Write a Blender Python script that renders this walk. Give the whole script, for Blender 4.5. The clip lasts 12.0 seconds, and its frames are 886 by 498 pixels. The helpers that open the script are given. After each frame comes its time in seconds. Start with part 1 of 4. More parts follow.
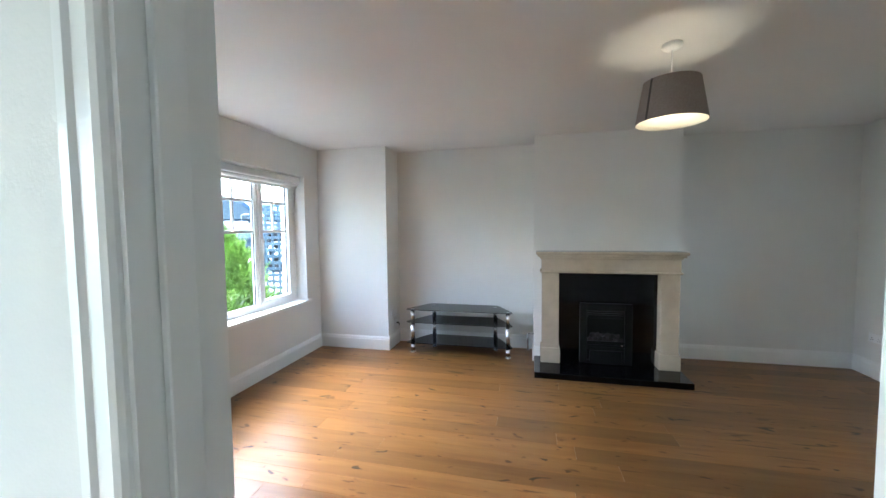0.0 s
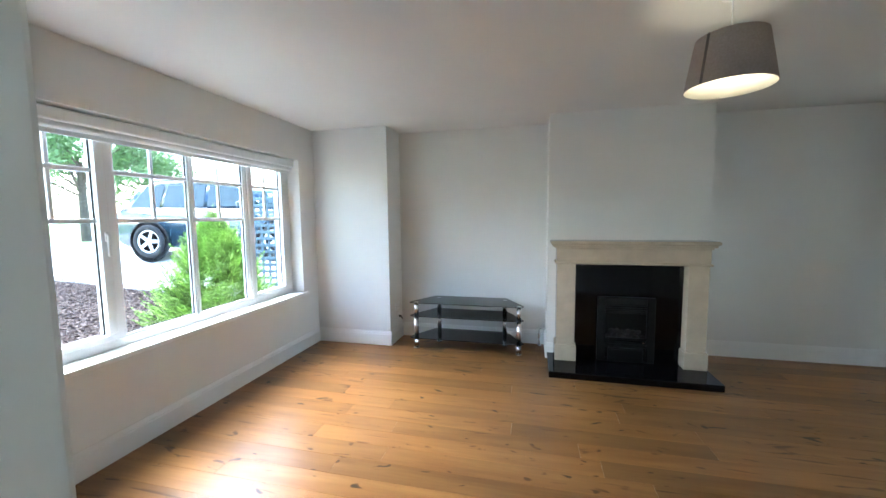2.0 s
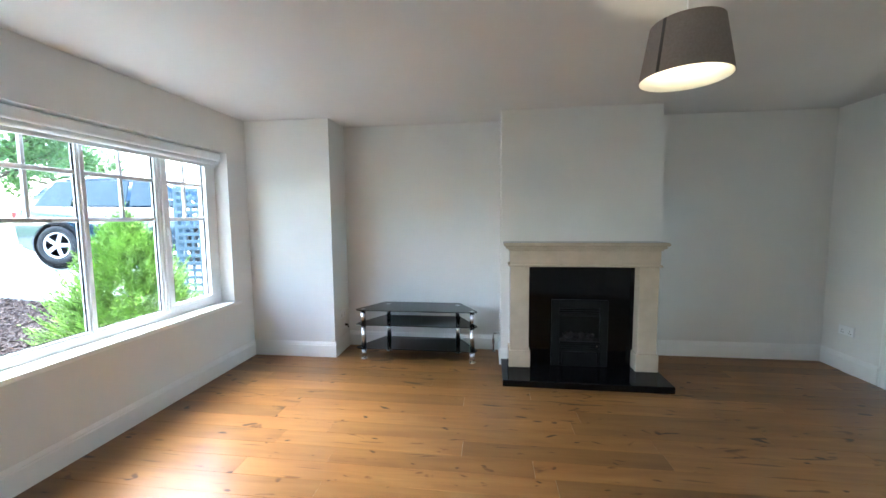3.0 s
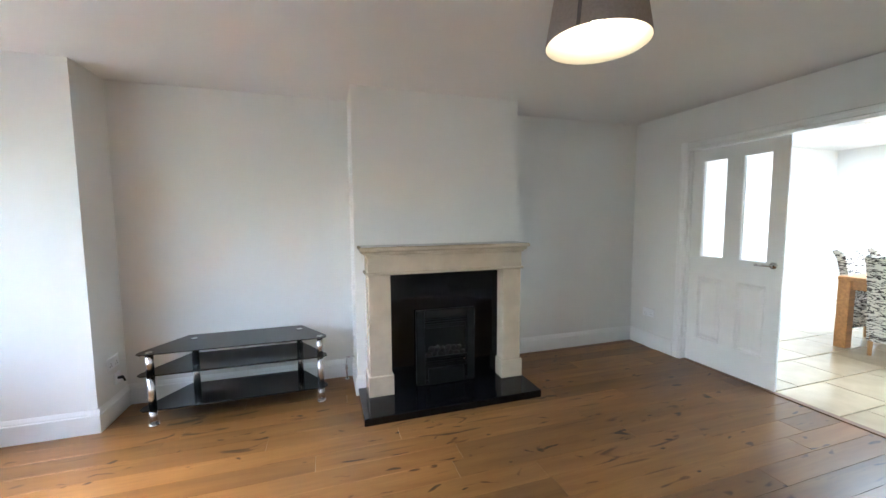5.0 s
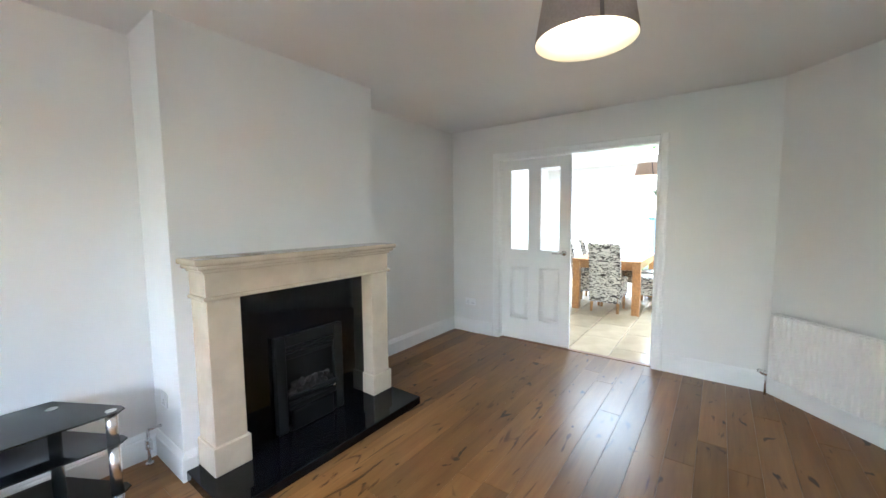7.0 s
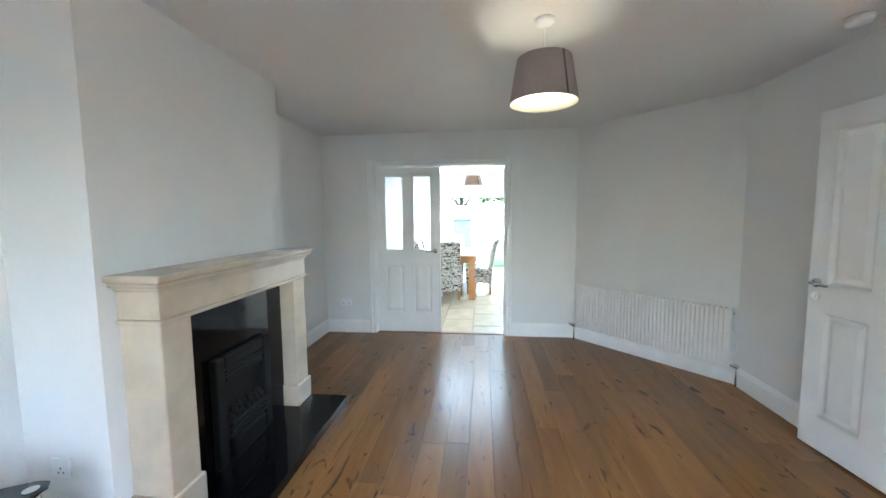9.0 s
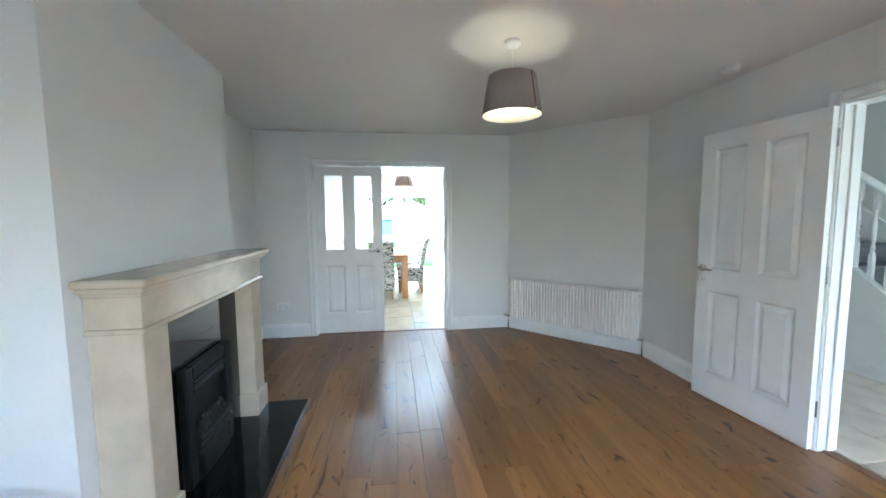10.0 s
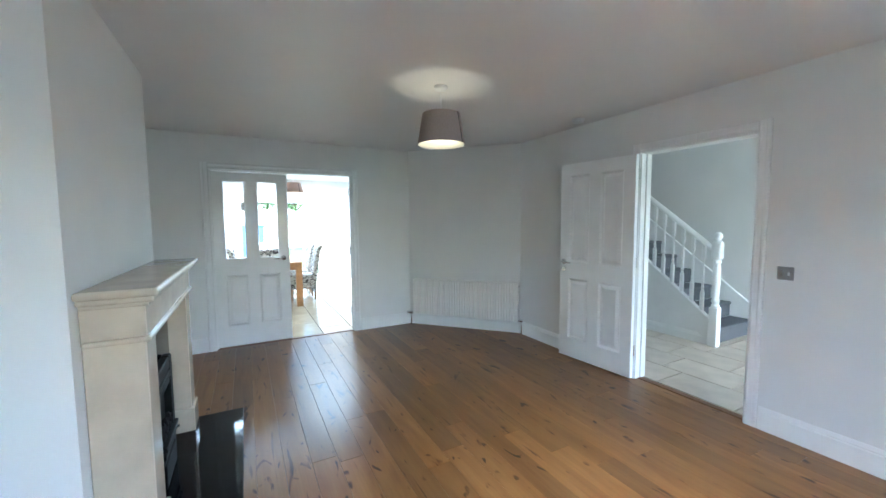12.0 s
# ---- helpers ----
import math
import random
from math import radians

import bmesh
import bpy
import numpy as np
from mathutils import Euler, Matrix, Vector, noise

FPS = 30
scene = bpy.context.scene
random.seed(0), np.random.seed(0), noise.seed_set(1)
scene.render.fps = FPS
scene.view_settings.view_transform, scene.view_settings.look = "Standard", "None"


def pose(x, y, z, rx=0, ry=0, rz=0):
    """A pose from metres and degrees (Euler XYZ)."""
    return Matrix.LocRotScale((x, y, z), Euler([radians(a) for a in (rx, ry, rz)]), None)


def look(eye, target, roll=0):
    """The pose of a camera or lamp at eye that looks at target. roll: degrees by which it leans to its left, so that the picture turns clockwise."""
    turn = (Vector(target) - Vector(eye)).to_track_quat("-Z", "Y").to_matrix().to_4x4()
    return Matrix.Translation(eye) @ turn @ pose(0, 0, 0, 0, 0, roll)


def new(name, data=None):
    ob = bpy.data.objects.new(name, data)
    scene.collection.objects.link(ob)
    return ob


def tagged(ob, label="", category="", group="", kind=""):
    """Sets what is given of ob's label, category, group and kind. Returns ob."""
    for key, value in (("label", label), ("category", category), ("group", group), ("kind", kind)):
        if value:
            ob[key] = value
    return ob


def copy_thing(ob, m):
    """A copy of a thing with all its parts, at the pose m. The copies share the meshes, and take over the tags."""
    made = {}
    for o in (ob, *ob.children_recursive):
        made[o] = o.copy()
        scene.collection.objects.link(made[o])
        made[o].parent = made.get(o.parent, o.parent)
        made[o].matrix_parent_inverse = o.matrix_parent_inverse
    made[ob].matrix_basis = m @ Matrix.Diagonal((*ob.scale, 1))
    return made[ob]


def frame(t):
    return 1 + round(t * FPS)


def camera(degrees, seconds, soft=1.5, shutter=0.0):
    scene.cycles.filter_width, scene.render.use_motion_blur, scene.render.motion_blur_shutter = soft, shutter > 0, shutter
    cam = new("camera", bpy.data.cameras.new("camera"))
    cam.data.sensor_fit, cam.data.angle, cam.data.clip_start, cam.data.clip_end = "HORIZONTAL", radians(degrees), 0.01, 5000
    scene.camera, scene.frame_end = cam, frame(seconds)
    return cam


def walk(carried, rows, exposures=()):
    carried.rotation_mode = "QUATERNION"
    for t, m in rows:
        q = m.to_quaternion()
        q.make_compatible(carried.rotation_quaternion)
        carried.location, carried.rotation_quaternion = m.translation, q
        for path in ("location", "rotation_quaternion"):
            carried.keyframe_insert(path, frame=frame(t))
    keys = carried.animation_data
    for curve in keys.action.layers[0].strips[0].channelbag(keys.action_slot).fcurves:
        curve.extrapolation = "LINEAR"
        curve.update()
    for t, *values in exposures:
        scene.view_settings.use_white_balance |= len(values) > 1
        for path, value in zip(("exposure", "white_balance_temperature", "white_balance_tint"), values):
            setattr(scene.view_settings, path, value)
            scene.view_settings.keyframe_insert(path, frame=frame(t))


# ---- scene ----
cam = camera(99.9, 12.0)
PATH = [
    (0, (0.058, 0.302, 1.44), (-0.404, 2.245, 1.331), -0.6),
    (0.5, (0.08, 0.392, 1.434), (-0.404, 2.328, 1.315), -0.7),
    (1, (0.035, 0.483, 1.434), (-0.457, 2.416, 1.297), -0.7),
    (1.5, (-0.045, 0.548, 1.44), (-0.518, 2.485, 1.28), -0.6),
    (2, (-0.063, 0.586, 1.435), (-0.53, 2.523, 1.261), -0.6),
    (2.5, (-0.024, 0.737, 1.437), (-0.388, 2.694, 1.251), -0.7),
    (2.7, (-0.024, 0.775, 1.434), (-0.344, 2.741, 1.258), -0.6),
    (4.5, (-0.05, 1.3, 1.406), (0.282, 3.266, 1.245), -0.5),
    (5, (-0.125, 1.455, 1.408), (0.476, 3.355, 1.24), -0.4),
    (5.5, (-0.21, 1.627, 1.391), (0.679, 3.411, 1.222), -0.3),
    (6, (-0.298, 1.808, 1.385), (0.837, 3.446, 1.22), -0.4),
    (6.5, (-0.437, 1.985, 1.386), (0.962, 3.405, 1.222), -0.5),
    (8.5, (-1.086, 2.692, 1.415), (0.844, 3.184, 1.24), -0.5),
    (9, (-1.22, 2.869, 1.422), (0.761, 3.082, 1.25), -0.5),
    (9.5, (-1.326, 3.038, 1.422), (0.666, 3.001, 1.249), -0.4),
    (10, (-1.356, 3.256, 1.416), (0.619, 2.99, 1.243), -0.4),
    (10.5, (-1.379, 3.397, 1.45), (0.56, 2.939, 1.274), -0.5),
    (11, (-1.424, 3.555, 1.462), (0.464, 2.918, 1.287), -0.4),
    (11.5, (-1.539, 3.738, 1.437), (0.282, 2.925, 1.279), -0.3),
    (12, (-1.649, 3.846, 1.444), (0.113, 2.91, 1.294), -0.4),
]
walk(cam, [(t, look(eye, target, roll)) for t, eye, target, roll in PATH],
     [(0, 4.15, 5600, 2), (2.5, 4.2, 5550, -1), (5, 4.5, 5800, 4), (6.5, 4.7, 5800, 4), (9, 4.5, 5450, 1), (12, 4.2, 5200, -1)])

# ---- world, sun and exposure ----
SUN_ELEV, SUN_AZ = radians(52), radians(-78)
world = bpy.data.worlds.new("sky_world")
scene.world = world
world.use_nodes = True
wn = world.node_tree
sky = wn.nodes.new("ShaderNodeTexSky")
sky.sky_type = "NISHITA"
sky.sun_disc = False
sky.sun_elevation, sky.sun_rotation = SUN_ELEV, SUN_AZ
sky.air_density, sky.dust_density = 1.0, 3.0
wn.links.new(sky.outputs[0], wn.nodes["Background"].inputs[0])
wn.nodes["Background"].inputs[1].default_value = 0.15
sun_data = bpy.data.lights.new("sun", "SUN")
sun_data.energy, sun_data.angle, sun_data.color = 0.72, radians(55), (1.0, 0.97, 0.93)
sun_ob = new("sun", sun_data)
sun_dir = Vector((math.sin(SUN_AZ) * math.cos(SUN_ELEV), math.cos(SUN_AZ) * math.cos(SUN_ELEV), math.sin(SUN_ELEV)))
sun_ob.matrix_world = look(sun_dir * 30, (0, 0, 0))


def daylight(name, eye, target, w, h, watts):
    """A sky-coloured area lamp, set in an opening that is out of view."""
    d = bpy.data.lights.new(name, "AREA")
    d.shape, d.size, d.size_y, d.energy, d.color = "RECTANGLE", w, h, watts, (0.86, 0.94, 1.0)
    new(name, d).matrix_world = look(eye, target)


daylight("hall_door_daylight", (-2.6, -0.6, 1.05), (0, -0.6, 1.0), 0.9, 1.9, 1.35)
# unseen fill lamp, added above the dining room to brighten it
daylight("dining_ceiling_fill", (6.4, 2.9, 2.5), (6.4, 2.9001, 0), 1.0, 2.6, 10)


# ---- materials ----
def mat(name, color, rough=0.5, metal=0.0, vary=0.06, scale=6.0, bump=0.0, bump_scale=80.0, rand=0.0, spec=0.5, stretch=(1, 1, 1), coat=0.0):
    m = bpy.data.materials.new(name)
    m.use_nodes = True
    nt = m.node_tree
    b = nt.nodes["Principled BSDF"]
    b.inputs["Roughness"].default_value = rough
    b.inputs["Metallic"].default_value = metal
    b.inputs["Specular IOR Level"].default_value = spec
    b.inputs["Coat Weight"].default_value = coat
    tc = nt.nodes.new("ShaderNodeTexCoord")
    mp = nt.nodes.new("ShaderNodeMapping")
    mp.inputs["Scale"].default_value = stretch
    nt.links.new(tc.outputs["Object"], mp.inputs["Vector"])
    n1 = nt.nodes.new("ShaderNodeTexNoise")
    n1.inputs["Scale"].default_value = scale
    n1.inputs["Detail"].default_value = 6
    nt.links.new(mp.outputs[0], n1.inputs["Vector"])
    ramp = nt.nodes.new("ShaderNodeValToRGB")
    c = Vector(color)
    ramp.color_ramp.elements[0].position, ramp.color_ramp.elements[1].position = 0.3, 0.7
    ramp.color_ramp.elements[0].color = (*(c * (1 - vary)), 1)
    ramp.color_ramp.elements[1].color = (*[min(1, v * (1 + vary)) for v in c], 1)
    nt.links.new(n1.outputs["Fac"], ramp.inputs["Fac"])
    out = ramp.outputs["Color"]
    if rand:
        oi = nt.nodes.new("ShaderNodeObjectInfo")
        mr = nt.nodes.new("ShaderNodeMapRange")
        mr.inputs["To Min"].default_value, mr.inputs["To Max"].default_value = 1 - rand, 1 + rand
        nt.links.new(oi.outputs["Random"], mr.inputs["Value"])
        hsv = nt.nodes.new("ShaderNodeHueSaturation")
        nt.links.new(mr.outputs[0], hsv.inputs["Value"])
        nt.links.new(out, hsv.inputs["Color"])
        out = hsv.outputs["Color"]
    nt.links.new(out, b.inputs["Base Color"])
    if bump:
        n2 = nt.nodes.new("ShaderNodeTexNoise")
        n2.inputs["Scale"].default_value = bump_scale
        n2.inputs["Detail"].default_value = 4
        nt.links.new(tc.outputs["Object"], n2.inputs["Vector"])
        bp = nt.nodes.new("ShaderNodeBump")
        bp.inputs["Strength"].default_value = bump
        bp.inputs["Distance"].default_value = 0.004
        nt.links.new(n2.outputs["Fac"], bp.inputs["Height"])
        nt.links.new(bp.outputs[0], b.inputs["Normal"])
    return m


def oak_floor(name):
    """Oiled oak boards: grain along x, dark knots and splits, each board its own tone."""
    m = bpy.data.materials.new(name)
    m.use_nodes = True
    nt = m.node_tree
    N, L = nt.nodes.new, nt.links.new
    b = nt.nodes["Principled BSDF"]
    tc, oi = N("ShaderNodeTexCoord"), N("ShaderNodeObjectInfo")
    off = N("ShaderNodeVectorMath")
    off.operation = "MULTIPLY_ADD"
    comb = N("ShaderNodeCombineXYZ")
    for i in range(3):
        L(oi.outputs["Random"], comb.inputs[i])
    L(comb.outputs[0], off.inputs[0])
    off.inputs[1].default_value = (37.0, 91.0, 13.0)
    L(tc.outputs["Object"], off.inputs[2])

    def tex(scale, stretch, detail, dist=0.0):
        mp, n = N("ShaderNodeMapping"), N("ShaderNodeTexNoise")
        mp.inputs["Scale"].default_value = stretch
        L(off.outputs[0], mp.inputs["Vector"])
        n.inputs["Scale"].default_value = scale
        n.inputs["Detail"].default_value = detail
        n.inputs["Distortion"].default_value = dist
        L(mp.outputs[0], n.inputs["Vector"])
        return n.outputs["Fac"]

    def ramp(fac, *stops):
        r = N("ShaderNodeValToRGB")
        e = r.color_ramp.elements
        e.remove(e[1])
        e[0].position, e[0].color = stops[0][0], (*stops[0][1], 1)
        for p, c in stops[1:]:
            e.new(p).color = (*c, 1)
        L(fac, r.inputs["Fac"])
        return r.outputs["Color"]

    def mix(kind, fac, a, c):
        x = N("ShaderNodeMix")
        x.data_type, x.blend_type = "RGBA", kind
        if isinstance(fac, float):
            x.inputs[0].default_value = fac
        else:
            L(fac, x.inputs[0])
        L(a, x.inputs[6])
        L(c, x.inputs[7])
        return x.outputs[2]

    base = ramp(tex(3.0, (0.5, 4, 1), 2, 0.5), (0.25, (0.19, 0.085, 0.026)), (0.5, (0.238, 0.113, 0.036)), (0.78, (0.29, 0.147, 0.049)))
    grain = ramp(tex(9.0, (0.5, 9, 1), 2, 0.3), (0.3, (0.88, 0.86, 0.84)), (0.62, (1, 1, 1)))
    col = mix("MULTIPLY", 0.75, base, grain)
    knots = ramp(tex(4.2, (0.55, 2.1, 1), 3, 1.6), (0.655, (1, 1, 1)), (0.69, (0.55, 0.47, 0.43)), (0.74, (0.18, 0.15, 0.14)))
    col = mix("MULTIPLY", 1.0, col, knots)
    pips = ramp(tex(10.0, (0.7, 1.5, 1), 1, 0.6), (0.70, (1, 1, 1)), (0.73, (0.42, 0.34, 0.3)), (0.765, (0.12, 0.1, 0.09)))
    col = mix("MULTIPLY", 1.0, col, pips)
    checks = ramp(tex(6.0, (0.35, 7, 1), 1, 0.4), (0.72, (1, 1, 1)), (0.77, (0.5, 0.43, 0.38)))
    col = mix("MULTIPLY", 1.0, col, checks)
    tone = N("ShaderNodeMapRange")
    tone.inputs["To Min"].default_value, tone.inputs["To Max"].default_value = 0.70, 1.16
    L(oi.outputs["Random"], tone.inputs["Value"])
    hsv = N("ShaderNodeHueSaturation")
    L(tone.outputs[0], hsv.inputs["Value"])
    L(col, hsv.inputs["Color"])
    L(hsv.outputs[0], b.inputs["Base Color"])
    rr = N("ShaderNodeMapRange")
    rr.inputs["To Min"].default_value, rr.inputs["To Max"].default_value = 0.27, 0.31
    L(tex(5.0, (1, 3, 1), 5), rr.inputs["Value"])
    L(rr.outputs[0], b.inputs["Roughness"])
    bp = N("ShaderNodeBump")
    b.inputs["Specular IOR Level"].default_value = 0.38
    bp.inputs["Strength"].default_value, bp.inputs["Distance"].default_value = 0.012, 0.001
    L(tex(8.0, (0.6, 8, 1), 1), bp.inputs["Height"])
    L(bp.outputs[0], b.inputs["Normal"])
    return m


def zebra(name):
    """Cream upholstery with a broken dark brown animal print."""
    m = bpy.data.materials.new(name)
    m.use_nodes = True
    nt = m.node_tree
    b = nt.nodes["Principled BSDF"]
    b.inputs["Roughness"].default_value = 0.9
    tc, mp = nt.nodes.new("ShaderNodeTexCoord"), nt.nodes.new("ShaderNodeMapping")
    mp.inputs["Scale"].default_value = (7, 7, 24)
    n = nt.nodes.new("ShaderNodeTexNoise")
    n.inputs["Scale"].default_value, n.inputs["Detail"].default_value, n.inputs["Distortion"].default_value = 1.5, 1.0, 0.9
    r = nt.nodes.new("ShaderNodeValToRGB")
    e = r.color_ramp.elements
    e[0].position, e[0].color = 0.43, (0.70, 0.66, 0.58, 1)
    e[1].position, e[1].color = 0.46, (0.045, 0.035, 0.032, 1)
    for p, c in ((0.53, (0.045, 0.035, 0.032, 1)), (0.56, (0.70, 0.66, 0.58, 1))):
        k = e.new(p)
        k.color = c
    nt.links.new(tc.outputs["Object"], mp.inputs["Vector"])
    nt.links.new(mp.outputs[0], n.inputs["Vector"])
    nt.links.new(n.outputs["Fac"], r.inputs["Fac"])
    nt.links.new(r.outputs[0], b.inputs["Base Color"])
    return m


def glass_mat(name, tint=(1, 1, 1), rough=0.0):
    m = bpy.data.materials.new(name)
    m.use_nodes = True
    b = m.node_tree.nodes["Principled BSDF"]
    b.inputs["Base Color"].default_value = (*tint, 1)
    b.inputs["Transmission Weight"].default_value = 1.0
    b.inputs["Roughness"].default_value = rough
    b.inputs["IOR"].default_value = 1.1
    return m


def shade_mat(name, color):
    """Woven lamp-shade fabric that lets part of the light through."""
    m = mat(name, color, 0.9, vary=0.12, scale=120, bump=0.4, bump_scale=400)
    nt = m.node_tree
    b = nt.nodes["Principled BSDF"]
    tr, mx = nt.nodes.new("ShaderNodeBsdfTranslucent"), nt.nodes.new("ShaderNodeMixShader")
    tr.inputs["Color"].default_value = (0.5, 0.38, 0.3, 1)
    mx.inputs[0].default_value = 0.3
    nt.links.new(b.outputs[0], mx.inputs[1])
    nt.links.new(tr.outputs[0], mx.inputs[2])
    nt.links.new(mx.outputs[0], nt.nodes["Material Output"].inputs[0])
    return m


def glow(name, color, strength):
    m = bpy.data.materials.new(name)
    m.use_nodes = True
    b = m.node_tree.nodes["Principled BSDF"]
    b.inputs["Emission Color"].default_value = (*color, 1)
    b.inputs["Emission Strength"].default_value = strength
    return m


M_WALL = mat("white_wall_paint", (0.755, 0.75, 0.73), 0.75, vary=0.02, scale=2.5, bump=0.12, bump_scale=160)
M_CEIL = mat("white_ceiling_paint", (0.73, 0.715, 0.705), 0.5, vary=0.02, scale=1.5, bump=0.15, bump_scale=120)
M_TRIM = mat("white_gloss_paint", (0.82, 0.82, 0.81), 0.28, vary=0.02, scale=8, bump=0.05, bump_scale=40)
M_UPVC = mat("white_plastic", (0.82, 0.83, 0.84), 0.35, vary=0.015)
M_OAK = oak_floor("oak_boards")
M_SUB = mat("dark_joint", (0.06, 0.035, 0.02), 0.9)
M_STONE = mat("cream_limestone", (0.53, 0.45, 0.34), 0.14, vary=0.09, scale=7, bump=0.05, bump_scale=60)
M_GRANITE = mat("polished_black_granite", (0.005, 0.005, 0.006), 0.07, vary=0.5, scale=180, spec=0.3)
M_IRON = mat("black_cast_iron", (0.006, 0.006, 0.006), 0.55, vary=0.2, bump=0.1, spec=0.2)
M_COAL = mat("ceramic_coal", (0.016, 0.014, 0.013), 0.9, vary=0.5, scale=20, bump=0.5, rand=0.4)
M_BGLASS = mat("black_glass", (0.006, 0.007, 0.008), 0.06, vary=0.1)
M_CHROME = mat("chrome", (0.72, 0.72, 0.72), 0.27, metal=1, vary=0.03)
M_STEEL = mat("brushed_steel", (0.42, 0.42, 0.43), 0.4, metal=0.6, vary=0.05)
M_BRASS = mat("threshold_bronze", (0.20, 0.10, 0.05), 0.4, metal=0.3, vary=0.15)
M_GLASS = glass_mat("clear_glass")
M_SHADE = shade_mat("grey_brown_linen", (0.42, 0.365, 0.335))
M_LINER = mat("white_shade_lining", (0.85, 0.80, 0.68), 0.7, vary=0.02)
M_SEAM = mat("dark_seam_fabric", (0.14, 0.12, 0.115), 0.9, vary=0.1)
M_RAD = mat("radiator_enamel", (0.88, 0.87, 0.84), 0.3, vary=0.01)
M_SHADE2 = shade_mat("peach_linen", (0.55, 0.40, 0.32))
M_BULB = glow("warm_bulb", (1.0, 0.83, 0.6), 1.5)
M_TILE = mat("beige_stone_tile", (0.50, 0.44, 0.36), 0.35, vary=0.14, scale=5, bump=0.1, bump_scale=30, rand=0.08)
M_DTILE = mat("cream_floor_tile", (0.56, 0.46, 0.32), 0.16, vary=0.10, scale=5, bump=0.06, bump_scale=30, rand=0.06)
M_GROUT = mat("grey_grout", (0.13, 0.115, 0.095), 0.9)
M_GROUT2 = mat("beige_grout", (0.36, 0.31, 0.24), 0.9)
M_CARPET = mat("grey_carpet", (0.13, 0.135, 0.145), 1.0, vary=0.3, scale=90, bump=0.8, bump_scale=300)
M_TABLE = mat("golden_oak", (0.46, 0.22, 0.075), 0.4, vary=0.2, scale=5, stretch=(1, 8, 8), bump=0.1)
M_ZEBRA = zebra("zebra_fabric")
M_LEGWOOD = mat("chair_leg_wood", (0.42, 0.22, 0.08), 0.45, vary=0.15, scale=9)
M_DRIVE = mat("pale_gravel_drive", (0.45, 0.44, 0.42), 0.9, vary=0.2, scale=30, bump=0.6, bump_scale=60)
M_GRASS = mat("lawn_green", (0.075, 0.13, 0.03), 0.95, vary=0.35, scale=3, bump=0.8, bump_scale=60)
M_BARK = mat("bark_chip", (0.045, 0.027, 0.021), 0.9, vary=0.5, scale=30, bump=0.6, bump_scale=50)
M_SOIL = mat("dark_soil", (0.05, 0.032, 0.024), 0.95, vary=0.4, scale=20, bump=0.8)
M_KERB = mat("concrete_edging", (0.38, 0.36, 0.33), 0.9, vary=0.15, scale=12, bump=0.4)
M_CONIFER = mat("lime_conifer", (0.13, 0.24, 0.025), 0.7, vary=0.5, scale=5)
M_LEAF = mat("tree_leaf", (0.10, 0.17, 0.05), 0.7, vary=0.5, scale=0.8)
M_TRUNK = mat("tree_bark", (0.09, 0.07, 0.05), 0.9, vary=0.3, scale=10, bump=0.8)
M_CAR = mat("blue_grey_car_paint", (0.024, 0.05, 0.078), 0.16, metal=0.3, vary=0.03, coat=0.6)
M_CARGLASS = mat("dark_car_glass", (0.03, 0.045, 0.045), 0.05, vary=0.1)
M_TYRE = mat("tyre_rubber", (0.02, 0.02, 0.02), 0.85, vary=0.2)
M_ALLOY = mat("alloy_rim", (0.6, 0.61, 0.62), 0.35, metal=0.3, vary=0.05)
M_REDLAMP = mat("red_lens", (0.35, 0.02, 0.02), 0.2)
M_FENCE = mat("slate_fence_paint", (0.05, 0.085, 0.11), 0.7, vary=0.25, scale=12, bump=0.3)
M_BLUE = mat("blue_shed_paint", (0.05, 0.10, 0.20), 0.7, vary=0.2)
M_RED = mat("red_petal", (0.5, 0.02, 0.05), 0.6, vary=0.3)
M_TERRA = mat("terracotta", (0.35, 0.14, 0.07), 0.85, vary=0.15)


# ---- building helpers ----
def link(name, bm, material, parent=None, label="", smooth=False):
    me = bpy.data.meshes.new(name)
    bmesh.ops.recalc_face_normals(bm, faces=bm.faces)
    bm.to_mesh(me)
    bm.free()
    me.materials.append(material)
    if smooth:
        for p in me.polygons:
            p.use_smooth = True
    ob = new(name, me)
    if parent:
        ob.parent = parent
    if label:
        ob["label"] = label
    return ob


def part(name, bm, material, parent, label="", smooth=False):
    return link(name, bm, material, parent, label, smooth)


def thing(name, label, category, m=None, group="", kind=""):
    ob = new(name)
    ob.empty_display_size = 0.1
    ob.matrix_basis = m or Matrix()
    return tagged(ob, label, category, group, kind)


def box(bm, lo, hi, bev=0.0, seg=1):
    c = [(a + b) / 2 for a, b in zip(lo, hi)]
    s = [max(abs(b - a), 1e-4) for a, b in zip(lo, hi)]
    g = bmesh.ops.create_cube(bm, size=1, matrix=Matrix.Translation(c) @ Matrix.Diagonal((*s, 1)))
    if bev:
        edges = list({e for v in g["verts"] for e in v.link_edges})
        bmesh.ops.bevel(bm, geom=edges, offset=bev, segments=seg, affect="EDGES", profile=0.5)
    return bm


def B(lo, hi, bev=0.0, seg=1):
    return box(bmesh.new(), lo, hi, bev, seg)


def cyl(bm, p0, p1, r0, r1=None, n=20):
    p0, p1 = Vector(p0), Vector(p1)
    d = p1 - p0
    rot = d.to_track_quat("Z", "Y").to_matrix().to_4x4()
    bmesh.ops.create_cone(bm, cap_ends=True, segments=n, radius1=r0, radius2=r0 if r1 is None else r1, depth=d.length, matrix=Matrix.Translation((p0 + p1) / 2) @ rot)
    return bm


